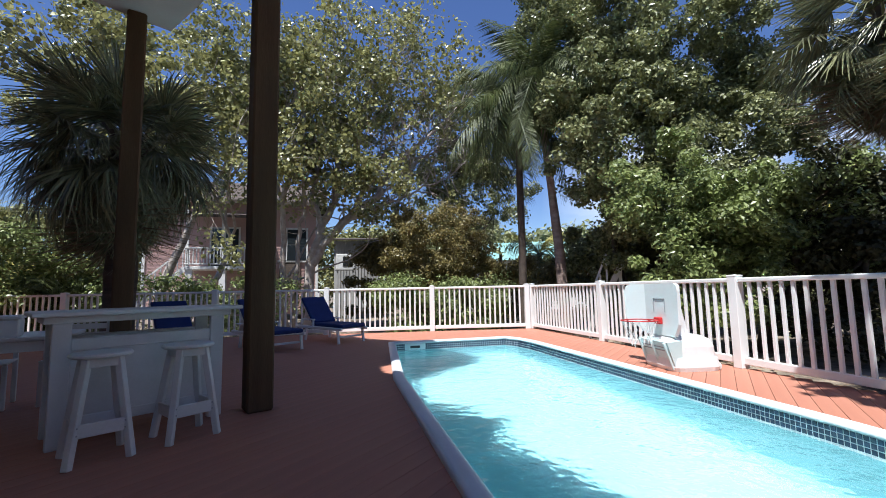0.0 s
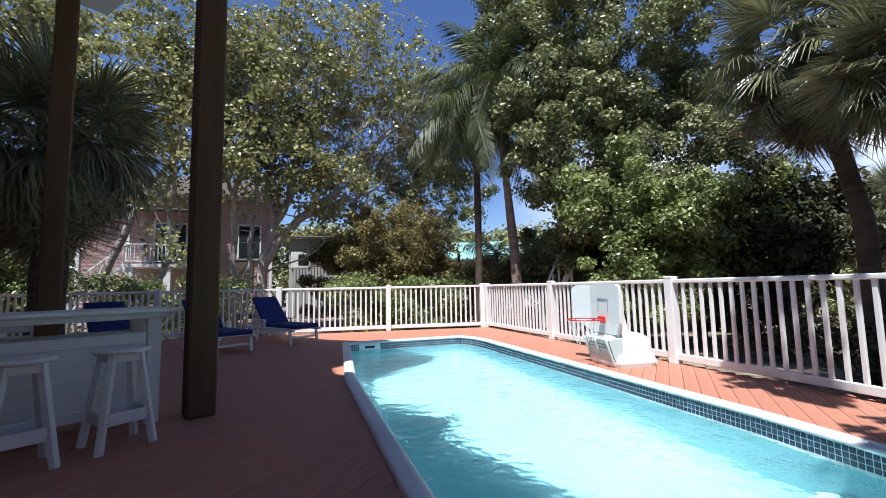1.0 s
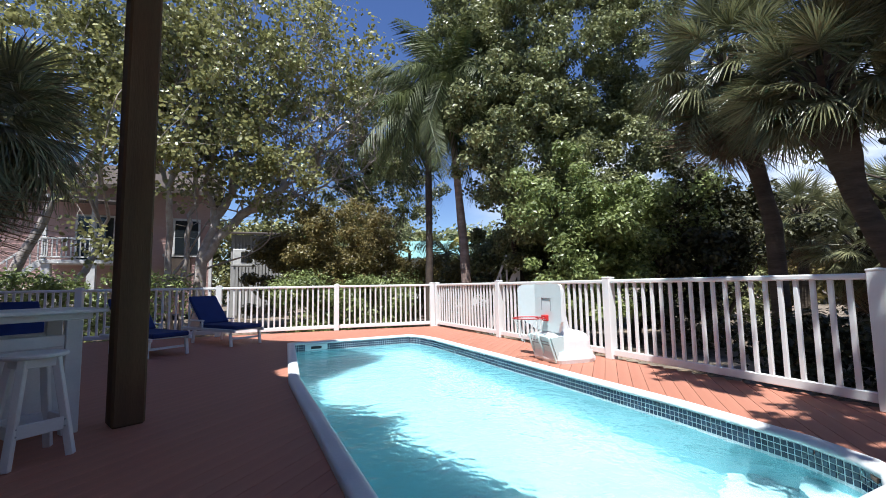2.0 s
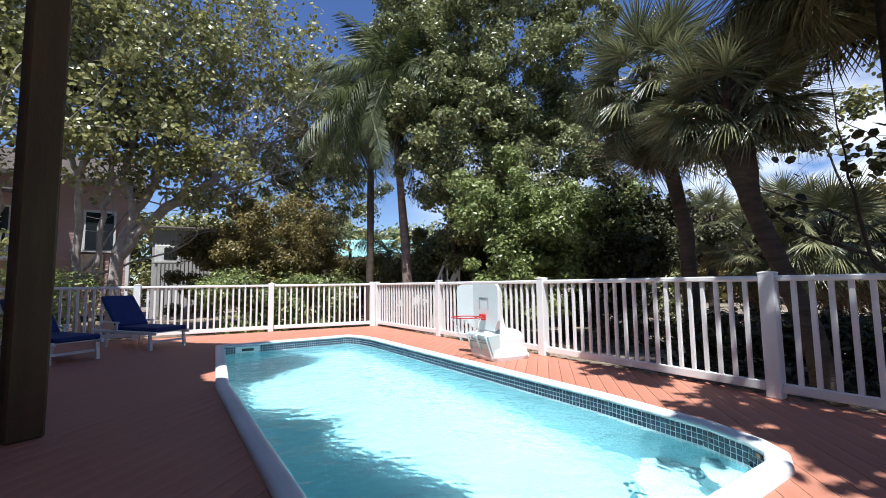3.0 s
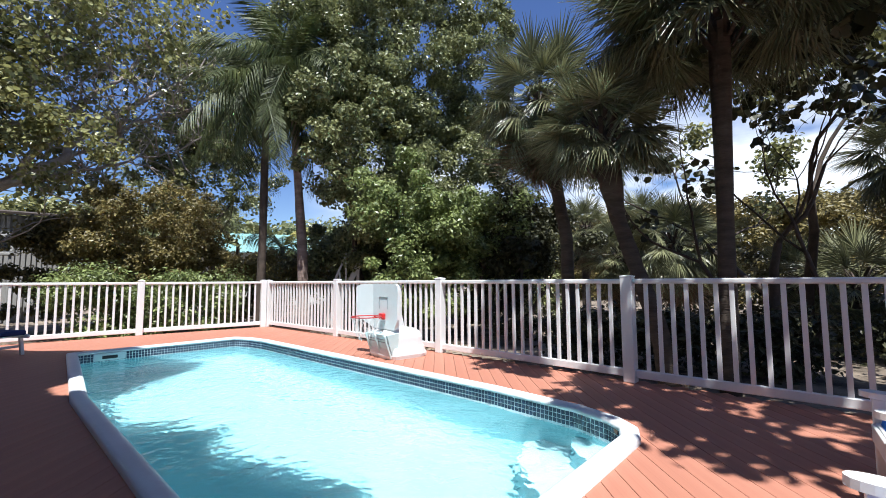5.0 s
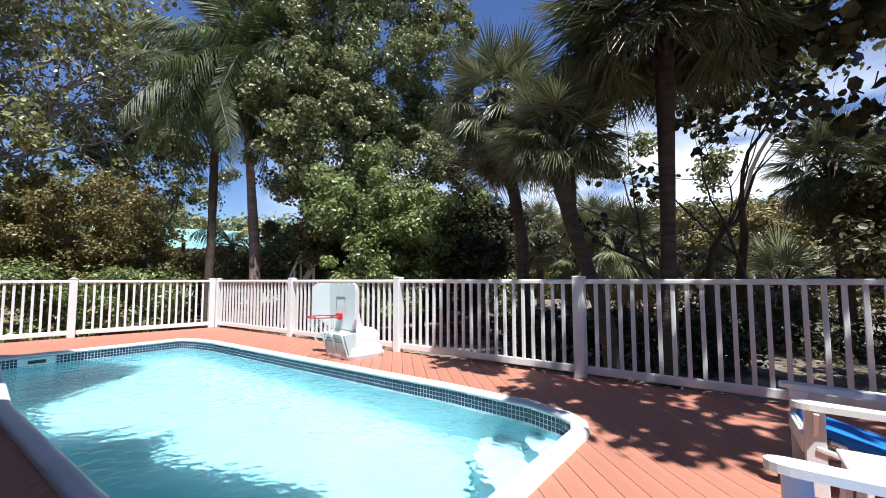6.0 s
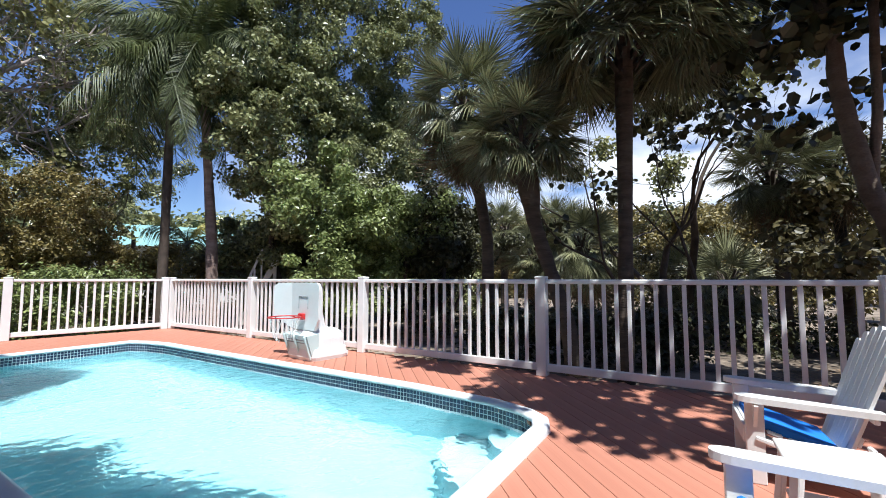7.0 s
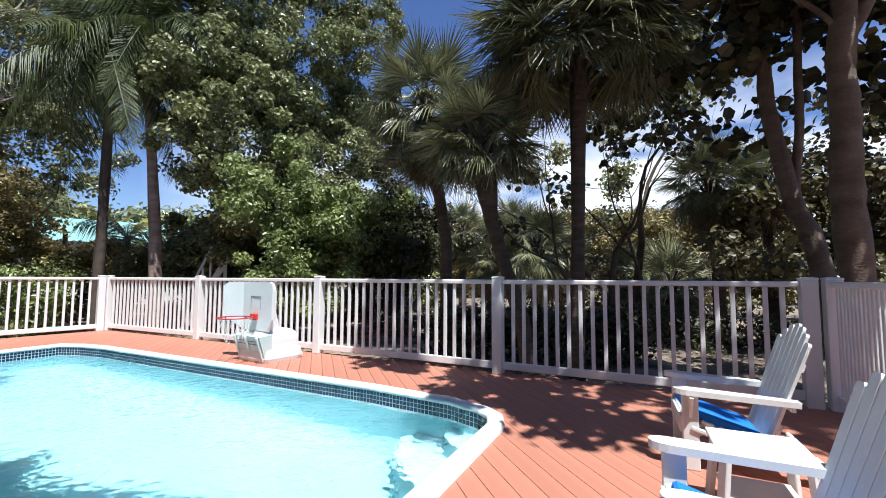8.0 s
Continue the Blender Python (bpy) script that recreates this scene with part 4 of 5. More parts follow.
# ---- pink house ----
def pink_house():
    a, b = polar(-22, 26.5), polar(-3.0, 25.0)
    d = (b - a).normalized()
    n = (b - a).length
    turn = math.degrees(math.atan2(d.y, d.x))
    h = thing("house", "pink lap-sided house with white porch railing behind trees", "house", pose(a.x, a.y, G, rz=turn))
    wall = part("wall", Geo().box((n, 5.0, 6.3), pose(n / 2, 2.56, 3.45), 0.01), M_PINK, h)
    lap = Geo().box((n, 0.04, 0.20), None, 0.003).mesh("lap_board", M_PINK)
    for k in range(34):
        part("lap_board", lap, None, wall, m=pose(n / 2, 0.03, 0.5 + 0.18 * k, rx=11))
    part("roof", Geo().put([(-0.5, -0.7, 6.5), (n + 0.5, -0.7, 6.5), (n + 0.5, 2.6, 8.2), (-0.5, 2.6, 8.2), (-0.5, 5.8, 6.5), (n + 0.5, 5.8, 6.5),
                           (-0.5, -0.7, 6.3), (n + 0.5, -0.7, 6.3)], [(0, 1, 2, 3), (3, 2, 5, 4), (0, 6, 7, 1), (0, 3, 4), (1, 5, 2)]), M_SHINGLE, h, "brown shingle roof")
    for x, z, w, hh in ((n - 1.15, 4.15, 1.0, 1.75),):
        win = part("window", Geo().box((w + 0.2, 0.1, hh + 0.2), pose(x, -0.06, z), 0.01), M_TRIM, h, "white window frame")
        part("pane", Geo().box((w, 0.03, hh / 2 - 0.03), pose(x, -0.12, z + hh / 4), 0.004), GLASS, win, "dark glass pane")
        part("pane", Geo().box((w, 0.03, hh / 2 - 0.03), pose(x, -0.115, z - hh / 4), 0.004), GLASS, win, "dark glass pane")
    x0, up = n - 4.6, 1.05
    part("porch_floor", Geo().box((3.4, 1.6, 0.16), pose(x0, -0.82, 1.75 + up), 0.01), M_TRIM, h, "white porch floor")
    for k in range(3):
        part("porch_pier", Geo().box((0.3, 0.3, 1.7 + up), pose(x0 - 1.5 + 1.5 * k, -1.4, (1.7 + up) / 2), 0.01), M_TRIM, h, "white porch pier")
    door = part("porch_door", Geo().box((1.5, 0.06, 2.2), pose(x0 - 0.2, -0.05, 2.95 + up), 0.01), M_TRIM, h, "white framed porch door")
    part("pane", Geo().box((0.62, 0.03, 2.0), pose(x0 - 0.55, -0.09, 2.95 + up), 0.004), GLASS, door, "dark glass pane")
    part("pane", Geo().box((0.62, 0.03, 2.0), pose(x0 + 0.15, -0.09, 2.95 + up), 0.004), GLASS, door, "dark glass pane")
    rail = part("porch_rail", Geo().box((3.4, 0.07, 0.08), pose(x0, -1.58, 2.75 + up), 0.01).box((3.4, 0.05, 0.06), pose(x0, -1.58, 1.95 + up), 0.01), M_TRIM, h, "white porch rail")
    stick = Geo().box((0.05, 0.04, 0.8)).mesh("baluster", M_TRIM)
    for k in range(22):
        part("baluster", stick, None, rail, m=pose(x0 - 1.62 + 3.24 * k / 21, -1.58, 2.35 + up))
    for x in (x0 - 1.6, x0, x0 + 1.6):
        part("porch_post", Geo().box((0.14, 0.14, 2.9), pose(x, -1.5, 3.2 + up), 0.01), M_TRIM, h, "white porch post")
    part("porch_roof", Geo().box((3.8, 2.0, 0.14), pose(x0, -0.95, 4.55 + up, rx=12), 0.01), M_SHINGLE, h, "brown porch roof")
    foot = x0 - 1.7 - 3.0
    stair = part("stair", Geo().bar((x0 - 1.7, -1.4, 1.75 + up), (foot, -1.4, 0.1), 0.05, 0.26).bar((x0 - 1.7, -1.4, 2.75 + up), (foot, -1.4, 1.1), 0.06, 0.08), M_TRIM, h, "white porch stair")
    for k in range(13):
        part("baluster", stick, None, stair, m=pose(x0 - 1.8 - 2.8 * k / 12, -1.4, 2.2 + up - 2.5 * k / 12))
    hatch = part("cellar_door", Geo().box((1.1, 0.06, 1.5), pose(n - 1.5, -0.05, 2.45), 0.01), M_BARK_DARK, h, "brown boarded cellar door")
    part("lintel", Geo().box((1.3, 0.10, 0.12), pose(n - 1.5, -0.06, 3.24), 0.01), M_TRIM, hatch, "white lintel")
    for x in (0.06, n - 0.06):
        part("corner_board", Geo().box((0.14, 0.10, 6.3), pose(x, -0.02, 3.45), 0.01), M_TRIM, h, "white corner board")


pink_house()
p = polar(2.0, 24.0)
shed = thing("shed", "grey weathered slatted outbuilding behind the sea grape", "shed", pose(p.x, p.y, G, rz=-4))
shed_wall = part("wall", Geo().box((2.5, 1.6, 4.3), pose(0, 0.82, 2.15), 0.01), M_GREY_WALL, shed)
slat = Geo().box((0.10, 0.04, 4.1), None, 0.006).mesh("slat", M_GREY_WALL)
for k in range(15):
    part("slat", slat, None, shed_wall, m=pose(-1.1 + 0.16 * k, -0.02, 2.2))
part("roof", Geo().box((2.9, 2.2, 0.1), pose(0, 0.8, 4.5, rx=8), 0.01), M_SHINGLE, shed, "brown shingle roof")
p = polar(0.5, 22.8)
unit = thing("air_conditioner", "white outdoor air conditioner raised on a grey stand", "air conditioner", pose(p.x, p.y, G))
part("case", Geo().box((0.95, 0.4, 0.75), pose(0, 0, 3.05), 0.02), M_TRIM, unit)
part("grille", Geo().box((0.5, 0.03, 0.5), pose(0.12, -0.21, 3.05), 0.01), M_DARK, unit, "dark fan grille")
for sx in (-1, 1):
    for sy in (-1, 1):
        part("stand_leg", Geo().box((0.08, 0.08, 2.6), pose(sx * 0.4, sy * 0.16, 1.3), 0.01), M_GREY_WALL, unit, "grey stand leg")
part("stand_top", Geo().box((1.1, 0.5, 0.075), pose(0, 0, 2.637), 0.01), M_GREY_WALL, unit, "grey stand top")

p = polar(25.0, 32.0)
far = thing("house", "distant house with a turquoise metal roof", "house", pose(p.x, p.y, G, rz=-25))
part("wall", Geo().box((8, 5, 3.5), pose(0, 0, 1.75), 0.02), M_TRIM, far, "pale wall")
rg = Geo().put([(-4.6, -3.2, 3.4), (4.6, -3.2, 3.4), (3.0, 0, 4.9), (-3.0, 0, 4.9), (4.6, 3.2, 3.4), (-4.6, 3.2, 3.4)], [(0, 1, 2, 3), (1, 4, 2), (4, 5, 3, 2), (5, 0, 3)])
far_roof = part("roof", rg, M_TURQ, far, "turquoise standing-seam metal roof")
for k in range(15):
    part("seam", Geo().bar((-4.2 + 0.6 * k, -3.2, 3.43), (-3.0 + 6.0 * k / 14, 0, 4.93), 0.05, 0.05), M_TURQ, far_roof)
for k in range(3):
    part("window", Geo().box((1.0, 0.1, 1.2), pose(-2.4 + 2.4 * k, -2.53, 2.3), 0.02), GLASS, far, "dark window")


p = polar(34.4, 13.0)
steps = thing("garden_stair", "white painted garden stair with a railing under the ficus", "stair", pose(p.x, p.y, G, rz=-35))
for sy in (0.0, 0.55):
    part("stringer", Geo().bar((-0.55, sy, 0.15), (0.45, sy, 2.1), 0.05, 0.16), M_TRIM, steps)
    part("handrail", Geo().bar((-0.55, sy, 0.95), (0.05, sy, 2.4), 0.05, 0.05), M_TRIM, steps)
    for k in range(4):
        part("post", Geo().box((0.05, 0.05, 0.95), pose(-0.5 + 0.18 * k, sy, 0.55 + 0.40 * k), 0.006), M_TRIM, steps)
for k in range(8):
    part("tread", Geo().box((0.20, 0.56, 0.035), pose(-0.48 + 0.125 * k, 0.275, 0.28 + 0.245 * k), 0.006), M_TRIM, steps)
for x in (-0.5, 0.4):
    part("foot", Geo().box((0.08, 0.56, 0.3 if x < 0 else 2.0), pose(x, 0.275, 0.15 if x < 0 else 1.0), 0.006), M_TRIM, steps)


# ---- bar and stools ----
def bar_counter():
    a, b = Vector((-2.01, 3.60, 0)), Vector((-1.05, 4.25, 0))
    d = (b - a).normalized()
    n, hgt, dep = (b - a).length, 0.94, 0.46
    turn = math.degrees(math.atan2(d.y, d.x))
    t = thing("bar_counter", "white painted wooden outdoor bar with an open upper gap", "bar", pose(a.x, a.y, 0, rz=turn))
    part("top", Geo().box((n + 0.24, dep + 0.22, 0.035), pose(n / 2, dep / 2 - 0.02, hgt + 0.018), 0.008).box((n + 0.1, dep + 0.06, 0.05), pose(n / 2, dep / 2, hgt - 0.026), 0.005), M_PAINT, t)
    for x in (0.055, n - 0.055):
        for y in (0.03, dep - 0.03):
            part("post", Geo().box((0.11, 0.06, hgt - 0.05), pose(x, y, (hgt - 0.05) / 2), 0.006), M_PAINT, t)
    for y in (0.035, dep - 0.035):
        part("front_panel", Geo().box((n - 0.22, 0.025, 0.54), pose(n / 2, y, 0.43), 0.004), M_PAINT, t)
        part("rail", Geo().box((n - 0.222, 0.045, 0.09), pose(n / 2, y, 0.73), 0.005), M_PAINT, t)
        part("rail", Geo().box((n - 0.222, 0.045, 0.08), pose(n / 2, y, 0.17), 0.005), M_PAINT, t)
    part("shelf", Geo().box((n - 0.12, dep - 0.1, 0.025), pose(n / 2, dep / 2, 0.70), 0.004), M_PAINT, t)


bar_counter()


def bar_stool(x, y, turn, first=None):
    if first:
        return copy_thing(first, pose(x, y, 0, rz=turn))
    t = thing("bar_stool", "white painted wooden bar stool with a round seat", "stool", pose(x, y, 0, rz=turn), "stools at the bar")
    H = 0.70
    part("seat", Geo().lathe([(0.165, H - 0.032), (0.178, H - 0.022), (0.18, H - 0.01), (0.172, H)], None, 28), M_PAINT, t)
    for sx in (-1, 1):
        for sy in (-1, 1):
            part("leg", Geo().bar((sx * 0.165, sy * 0.165, 0.0), (sx * 0.085, sy * 0.085, H - 0.03), 0.045, 0.045, up=(sx, -sy, 0)), M_PAINT, t)
    for k in range(4):
        m = pose(0, 0, 0, rz=90 * k)
        part("stretcher", Geo().box((0.29, 0.022, 0.085), m @ pose(0, -0.142, 0.22), 0.004), M_PAINT, t)
        part("apron", Geo().box((0.17, 0.022, 0.06), m @ pose(0, -0.098, H - 0.062), 0.004), M_PAINT, t)
    for sx in (-1, 1):
        for z in (0.20, 0.245):
            part("screw", Geo().lathe([(0.006, 0), (0.006, 0.006)], pose(sx * 0.125, -0.155, z, rx=90), 6), M_STEEL, t, "small steel screw")
    return t


stool = bar_stool(-1.17, 3.73, 38)
bar_stool(-1.61, 3.42, 33, stool)


# ---- loungers ----
def sun_lounger(x, y, turn, first=None, label=""):
    """The origin is on the floor at the middle of the foot end; the lounger runs back along +y."""
    if first:
        c = copy_thing(first, pose(x, y, 0, rz=turn))
        return tagged(c, label)
    t = thing("sun_lounger", "white plastic sun lounger with a navy cushion, back raised", "lounger", pose(x, y, 0, rz=turn), "loungers by the pool")
    W, H, L, back = 0.62, 0.30, 1.22, 0.78
    up = radians(46)
    for s in (-1, 1):
        part("side_rail", Geo().box((0.045, 1.9, 0.06), pose(s * W / 2, 0.95, H), 0.012), M_PLASTIC, t)
        for yy, lean in ((0.16, -0.05), (1.42, 0.05)):
            part("leg", Geo().bar((s * (W / 2), yy + lean, 0), (s * (W / 2), yy, H), 0.05, 0.04), M_PLASTIC, t)
        part("arm", Geo().box((0.05, 0.55, 0.03), pose(s * (W / 2 + 0.01), 1.35, H + 0.17), 0.01).bar((s * (W / 2 + 0.01), 1.12, H), (s * (W / 2 + 0.01), 1.12, H + 0.16), 0.04, 0.03), M_PLASTIC, t)
    for k in range(11):
        part("slat", Geo().box((W - 0.05, 0.08, 0.018), pose(0, 0.08 + 0.11 * k, H + 0.012), 0.004), M_PLASTIC, t)
    part("leg_brace", Geo().box((W - 0.05, 0.03, 0.04), pose(0, 0.16, 0.14), 0.006), M_PLASTIC, t)
    for k in range(6):
        q = 0.08 + 0.13 * k
        part("slat", Geo().box((W - 0.05, 0.09, 0.018), pose(0, L + q * math.cos(up), H + 0.012 + q * math.sin(up), rx=math.degrees(up)), 0.004), M_PLASTIC, t)
    part("back_prop", Geo().bar((0, L + 0.62, H), (0, L + 0.4, H + 0.5), 0.4, 0.03), M_PLASTIC, t)
    seat = part("seat_cushion", Geo().box((W - 0.04, L - 0.03, 0.075), pose(0, L / 2, H + 0.062), 0.028), M_NAVY, t, "navy canvas seat cushion")
    part("back_cushion", Geo().box((W - 0.04, back, 0.075), pose(0, L + back / 2 * math.cos(up) - 0.03, H + 0.06 + back / 2 * math.sin(up) + 0.03, rx=math.degrees(up)), 0.028), M_NAVY, t, "navy canvas back cushion")
    return t


lounger = sun_lounger(0.27, 9.10, 33)
sun_lounger(-0.93, 8.26, 33, lounger, "white sun lounger with a navy cushion beside the timber column")
sun_lounger(-2.25, 7.55, 33, lounger, "white sun lounger with a navy cushion in shade behind the bar")


# ---- pool basketball hoop ----
def pool_hoop():
    t = thing("basketball_hoop", "white moulded poolside basketball hoop with a red rim", "basketball hoop", pose(4.09, 4.88, 0, rz=-8))
    # local +x points away from the pool, y along its edge
    base = Geo()
    rings = []
    for hx0, hx1, hy, z in ((-0.02, 0.62, 0.44, 0.0), (-0.04, 0.64, 0.45, 0.05), (-0.03, 0.62, 0.44, 0.16), (0.0, 0.60, 0.42, 0.17), (0.0, 0.59, 0.415, 0.30), (0.03, 0.55, 0.385, 0.385), (0.08, 0.48, 0.32, 0.425)):
        ring = []
        for k in range(24):
            a = 2 * math.pi * k / 24
            ca, sa = math.cos(a), math.sin(a)
            e = 0.38
            ring.append(((hx0 + hx1) / 2 + (hx1 - hx0) / 2 * math.copysign(abs(ca) ** e, ca), -0.08 + (hy - 0.08) * math.copysign(abs(sa) ** e, sa), z))
        rings.append(ring)
    base.put([p for r in rings for p in r], [(i * 24 + k, i * 24 + (k + 1) % 24, (i + 1) * 24 + (k + 1) % 24, (i + 1) * 24 + k) for i in range(6) for k in range(24)] + [tuple(range(6 * 24, 7 * 24))])
    b = part("base", base, M_PLASTIC, t, "white moulded ballast base")
    # the front panel leans out over the pool edge, so that it lies in its own shade
    # its aqua is light off the water, painted into panel and ribs
    part("front_plate", Geo().put([(0.02, -0.40, 0.01), (0.02, 0.20, 0.01), (-0.10, 0.22, 0.36), (-0.10, -0.42, 0.36), (0.10, -0.40, 0.01), (0.10, 0.20, 0.01), (0.10, 0.22, 0.38), (0.10, -0.42, 0.38)],
                                  [(0, 3, 2, 1), (4, 5, 6, 7), (0, 4, 7, 3), (1, 2, 6, 5), (3, 7, 6, 2), (0, 1, 5, 4)]), M_POOL_TINT, b, "front panel with the pool's aqua light put into its colour")
    for k in range(3):
        part("front_rib", Geo().bar((0.005, -0.37 + 0.27 * k, 0.02), (-0.112, -0.37 + 0.27 * k, 0.355), 0.035, 0.03, 0.01, up=(0, 1, 0)), M_POOL_TINT, b)
    for z in (0.25, 0.29):
        part("front_groove", Geo().box((0.012, 0.56, 0.012), pose(-0.064 - (z - 0.25) * 0.34, -0.10, z), 0.003), M_GREY_LINE, b)
    # board: a flat middle with swept-back sides, on a hollow tapering support
    brd = Geo()
    z0, z1 = 0.42, 1.10
    outline = [(-0.36, z0), (0.24, z0), (0.54, z0 + 0.18), (0.56, z1 - 0.10), (0.53, z1 - 0.03), (0.46, z1), (0.24, z1), (-0.40, z1), (-0.45, z1 - 0.03), (-0.46, z1 - 0.09), (-0.45, z0 + 0.16)]
    def bx(y):
        return 0.05 - max(0.0, y - 0.24) * 0.40
    n = len(outline)
    verts = [(bx(y), y, z) for y, z in outline] + [(bx(y) + 0.04, y, z) for y, z in outline]
    brd.put(verts, [(0, 1, 6, 7, 8, 9, 10), (1, 2, 3, 4, 5, 6), tuple(range(2 * n - 1, n - 1, -1))] + [(i, n + i, n + (i + 1) % n, (i + 1) % n) for i in range(n)])
    bd = part("backboard", brd, M_PLASTIC, t, "white plastic backboard")
    sup = Geo()
    for s in (-1, 1):
        sup.put([(0.11, s * 0.30, z1 - 0.05), (0.11, s * 0.30, 0.42), (0.32, s * 0.24, 0.42), (0.15, s * 0.30, z1 - 0.05),
                 (0.11, s * 0.27, z1 - 0.05), (0.11, s * 0.27, 0.42), (0.32, s * 0.21, 0.42), (0.15, s * 0.27, z1 - 0.05)],
                [(0, 1, 2, 3), (7, 6, 5, 4), (0, 3, 7, 4), (3, 2, 6, 7), (1, 0, 4, 5)])
    sup.bar((0.15, 0, z1 - 0.06), (0.30, 0, 0.43), 0.52, 0.03)
    part("support", sup, M_PLASTIC, t, "white tapering support behind the board")
    for a, c in (((-0.20, 0.90), (0.04, 0.90)), ((-0.20, 0.72), (-0.20, 0.90)), ((0.04, 0.72), (0.04, 0.90))):
        part("target_line", Geo().bar((0.047, a[0], a[1]), (0.047, c[0], c[1]), 0.012, 0.006, 0.001), M_GREY_LINE, bd, "grey printed target square")
    rim = Geo()
    ring = [(-0.25 + 0.22 * math.cos(a), -0.08 + 0.22 * math.sin(a), 0.62) for a in [2 * math.pi * k / 28 for k in range(29)]]
    rim.tube(ring, 0.009, 6, cap=False)
    r = part("rim", rim, M_RED, t, "red steel rim", smooth=True)
    part("bracket", Geo().box((0.06, 0.12, 0.09), pose(0.02, -0.08, 0.61), 0.01).bar((0.02, -0.13, 0.58), (-0.07, -0.20, 0.615), 0.02, 0.012).bar((0.02, -0.03, 0.58), (-0.07, 0.04, 0.615), 0.02, 0.012), M_RED, r, "red steel bracket")
    net = Geo()
    for k in range(12):
        for s in (-1, 1):
            path = []
            for i in range(6):
                q = i / 5
                a = 2 * math.pi * (k + s * q * 1.5) / 12
                rr = 0.215 - 0.10 * q ** 0.7
                path.append((-0.25 + rr * math.cos(a), -0.08 + rr * math.sin(a) + 0.05 * q * math.sin(5 * a), 0.61 - 0.30 * q + 0.03 * math.sin(7 * a) * q))
            net.tube(path, 0.003, 4)
    part("net", net, M_NET, t, "white cord net")
    part("wheel", Geo().lathe([(0.04, -0.02), (0.05, -0.012), (0.05, 0.012), (0.04, 0.02)], pose(0.58, -0.38, 0.05, rx=90), 16), M_PLASTIC, t)


pool_hoop()


# ---- garden chairs ----
def garden_chair(x, y, turn, first=None, label=""):
    """An Adirondack chair; it faces local -y, origin on the floor below the middle of the seat."""
    if first:
        return tagged(copy_thing(first, pose(x, y, 0, rz=turn)), label)
    t = thing("garden_chair", "white painted slatted wooden garden chair with a blue seat cushion", "chair", pose(x, y, 0, rz=turn), "chairs on the deck")
    W = 0.58
    for s in (-1, 1):
        part("front_leg", Geo().box((0.035, 0.11, 0.545), pose(s * W / 2, -0.36, 0.2725), 0.006), M_PAINT, t)
        part("side_rail", Geo().bar((s * (W / 2 - 0.035), -0.36, 0.31), (s * (W / 2 - 0.035), 0.52, 0.05), 0.03, 0.13, 0.006, up=(1, 0, 0)).bar((s * (W / 2 - 0.035), 0.46, 0.0), (s * (W / 2 - 0.035), 0.40, 0.18), 0.03, 0.10, 0.006, up=(1, 0, 0)), M_PAINT, t)
        arm = Geo()
        outline = [(-0.04, 0.30), (-0.055, 0.0), (-0.065, -0.34), (-0.063, -0.39), (-0.055, -0.43), (-0.04, -0.457), (-0.02, -0.471), (0.0, -0.475), (0.02, -0.471), (0.04, -0.457), (0.055, -0.43), (0.063, -0.39), (0.065, -0.34), (0.055, 0.0), (0.04, 0.30)]
        arm.prism(outline, -0.006, 0.034, pose(s * (W / 2 + 0.01), 0, 0.545, rx=-2))
        part("arm", arm, M_PAINT, t)
        part("arm_bracket", Geo().prism([(0, 0), (0.09, 0), (0, -0.16)], -0.012, 0.012, pose(s * (W / 2 + (0.018 if s > 0 else -0.018)), -0.36, 0.54) @ pose(0, 0, 0, rx=90) if s > 0 else pose(s * (W / 2 + 0.018), -0.36, 0.54) @ pose(0, 0, 0, rx=90, rz=180) @ Matrix.Diagonal((1, 1, 1, 1))), M_PAINT, t)
        part("bolt", Geo().lathe([(0.01, 0), (0.009, 0.006)], pose(s * (W / 2 + 0.0175), -0.36, 0.49, ry=90 * s), 8), M_STEEL, t, "steel bolt head")
    for k in range(6):
        q = 0.02 + k * 0.155
        part("seat_slat", Geo().box((W - 0.04, 0.085, 0.02), pose(0, -0.38 + 0.50 * q / 0.6 * 0.93, 0.375 - 0.148 * q / 0.6 * 0.93, rx=-16.5), 0.005), M_PAINT, t)
    part("apron", Geo().box((W - 0.035, 0.022, 0.12), pose(0, -0.415, 0.32), 0.005), M_PAINT, t)
    lean = 19
    tops = (0.80, 0.86, 0.90, 0.92, 0.90, 0.86, 0.80)
    for k, h in enumerate(tops):
        xx = (k - 3) * 0.075
        m = pose(xx, 0.12, 0.21, rx=-lean, rz=0) @ pose(0, 0, 0, ry=(k - 3) * 0.9)
        w = 0.0368
        part("back_slat", Geo().prism([(-w, 0), (w, 0), (w, h - 0.02), (w * 0.6, h), (-w * 0.6, h), (-w, h - 0.02)], -0.01, 0.01, m @ pose(0, 0, 0, rx=90)), M_PAINT, t)
    for z in (0.16, 0.62):
        part("back_batten", Geo().box((0.52, 0.022, 0.06), pose(0, 0.12, 0.21, rx=-lean) @ pose(0, 0.023, z), 0.004), M_PAINT, t)
    part("arm_support", Geo().box((W - 0.04, 0.03, 0.07), pose(0, 0.275, 0.515), 0.005), M_PAINT, t)
    part("cushion", Geo().box((W - 0.10, 0.50, 0.06), pose(0, -0.14, 0.335, rx=-16.5), 0.026), M_AZURE, t, "bright blue seat cushion")
    return t


chair = garden_chair(3.27, -0.71, 184)
chair.scale = (0.83, 0.83, 0.83)
garden_chair(1.76, -0.61, 184, chair, "white slatted wooden garden chair at the corner of the pool")


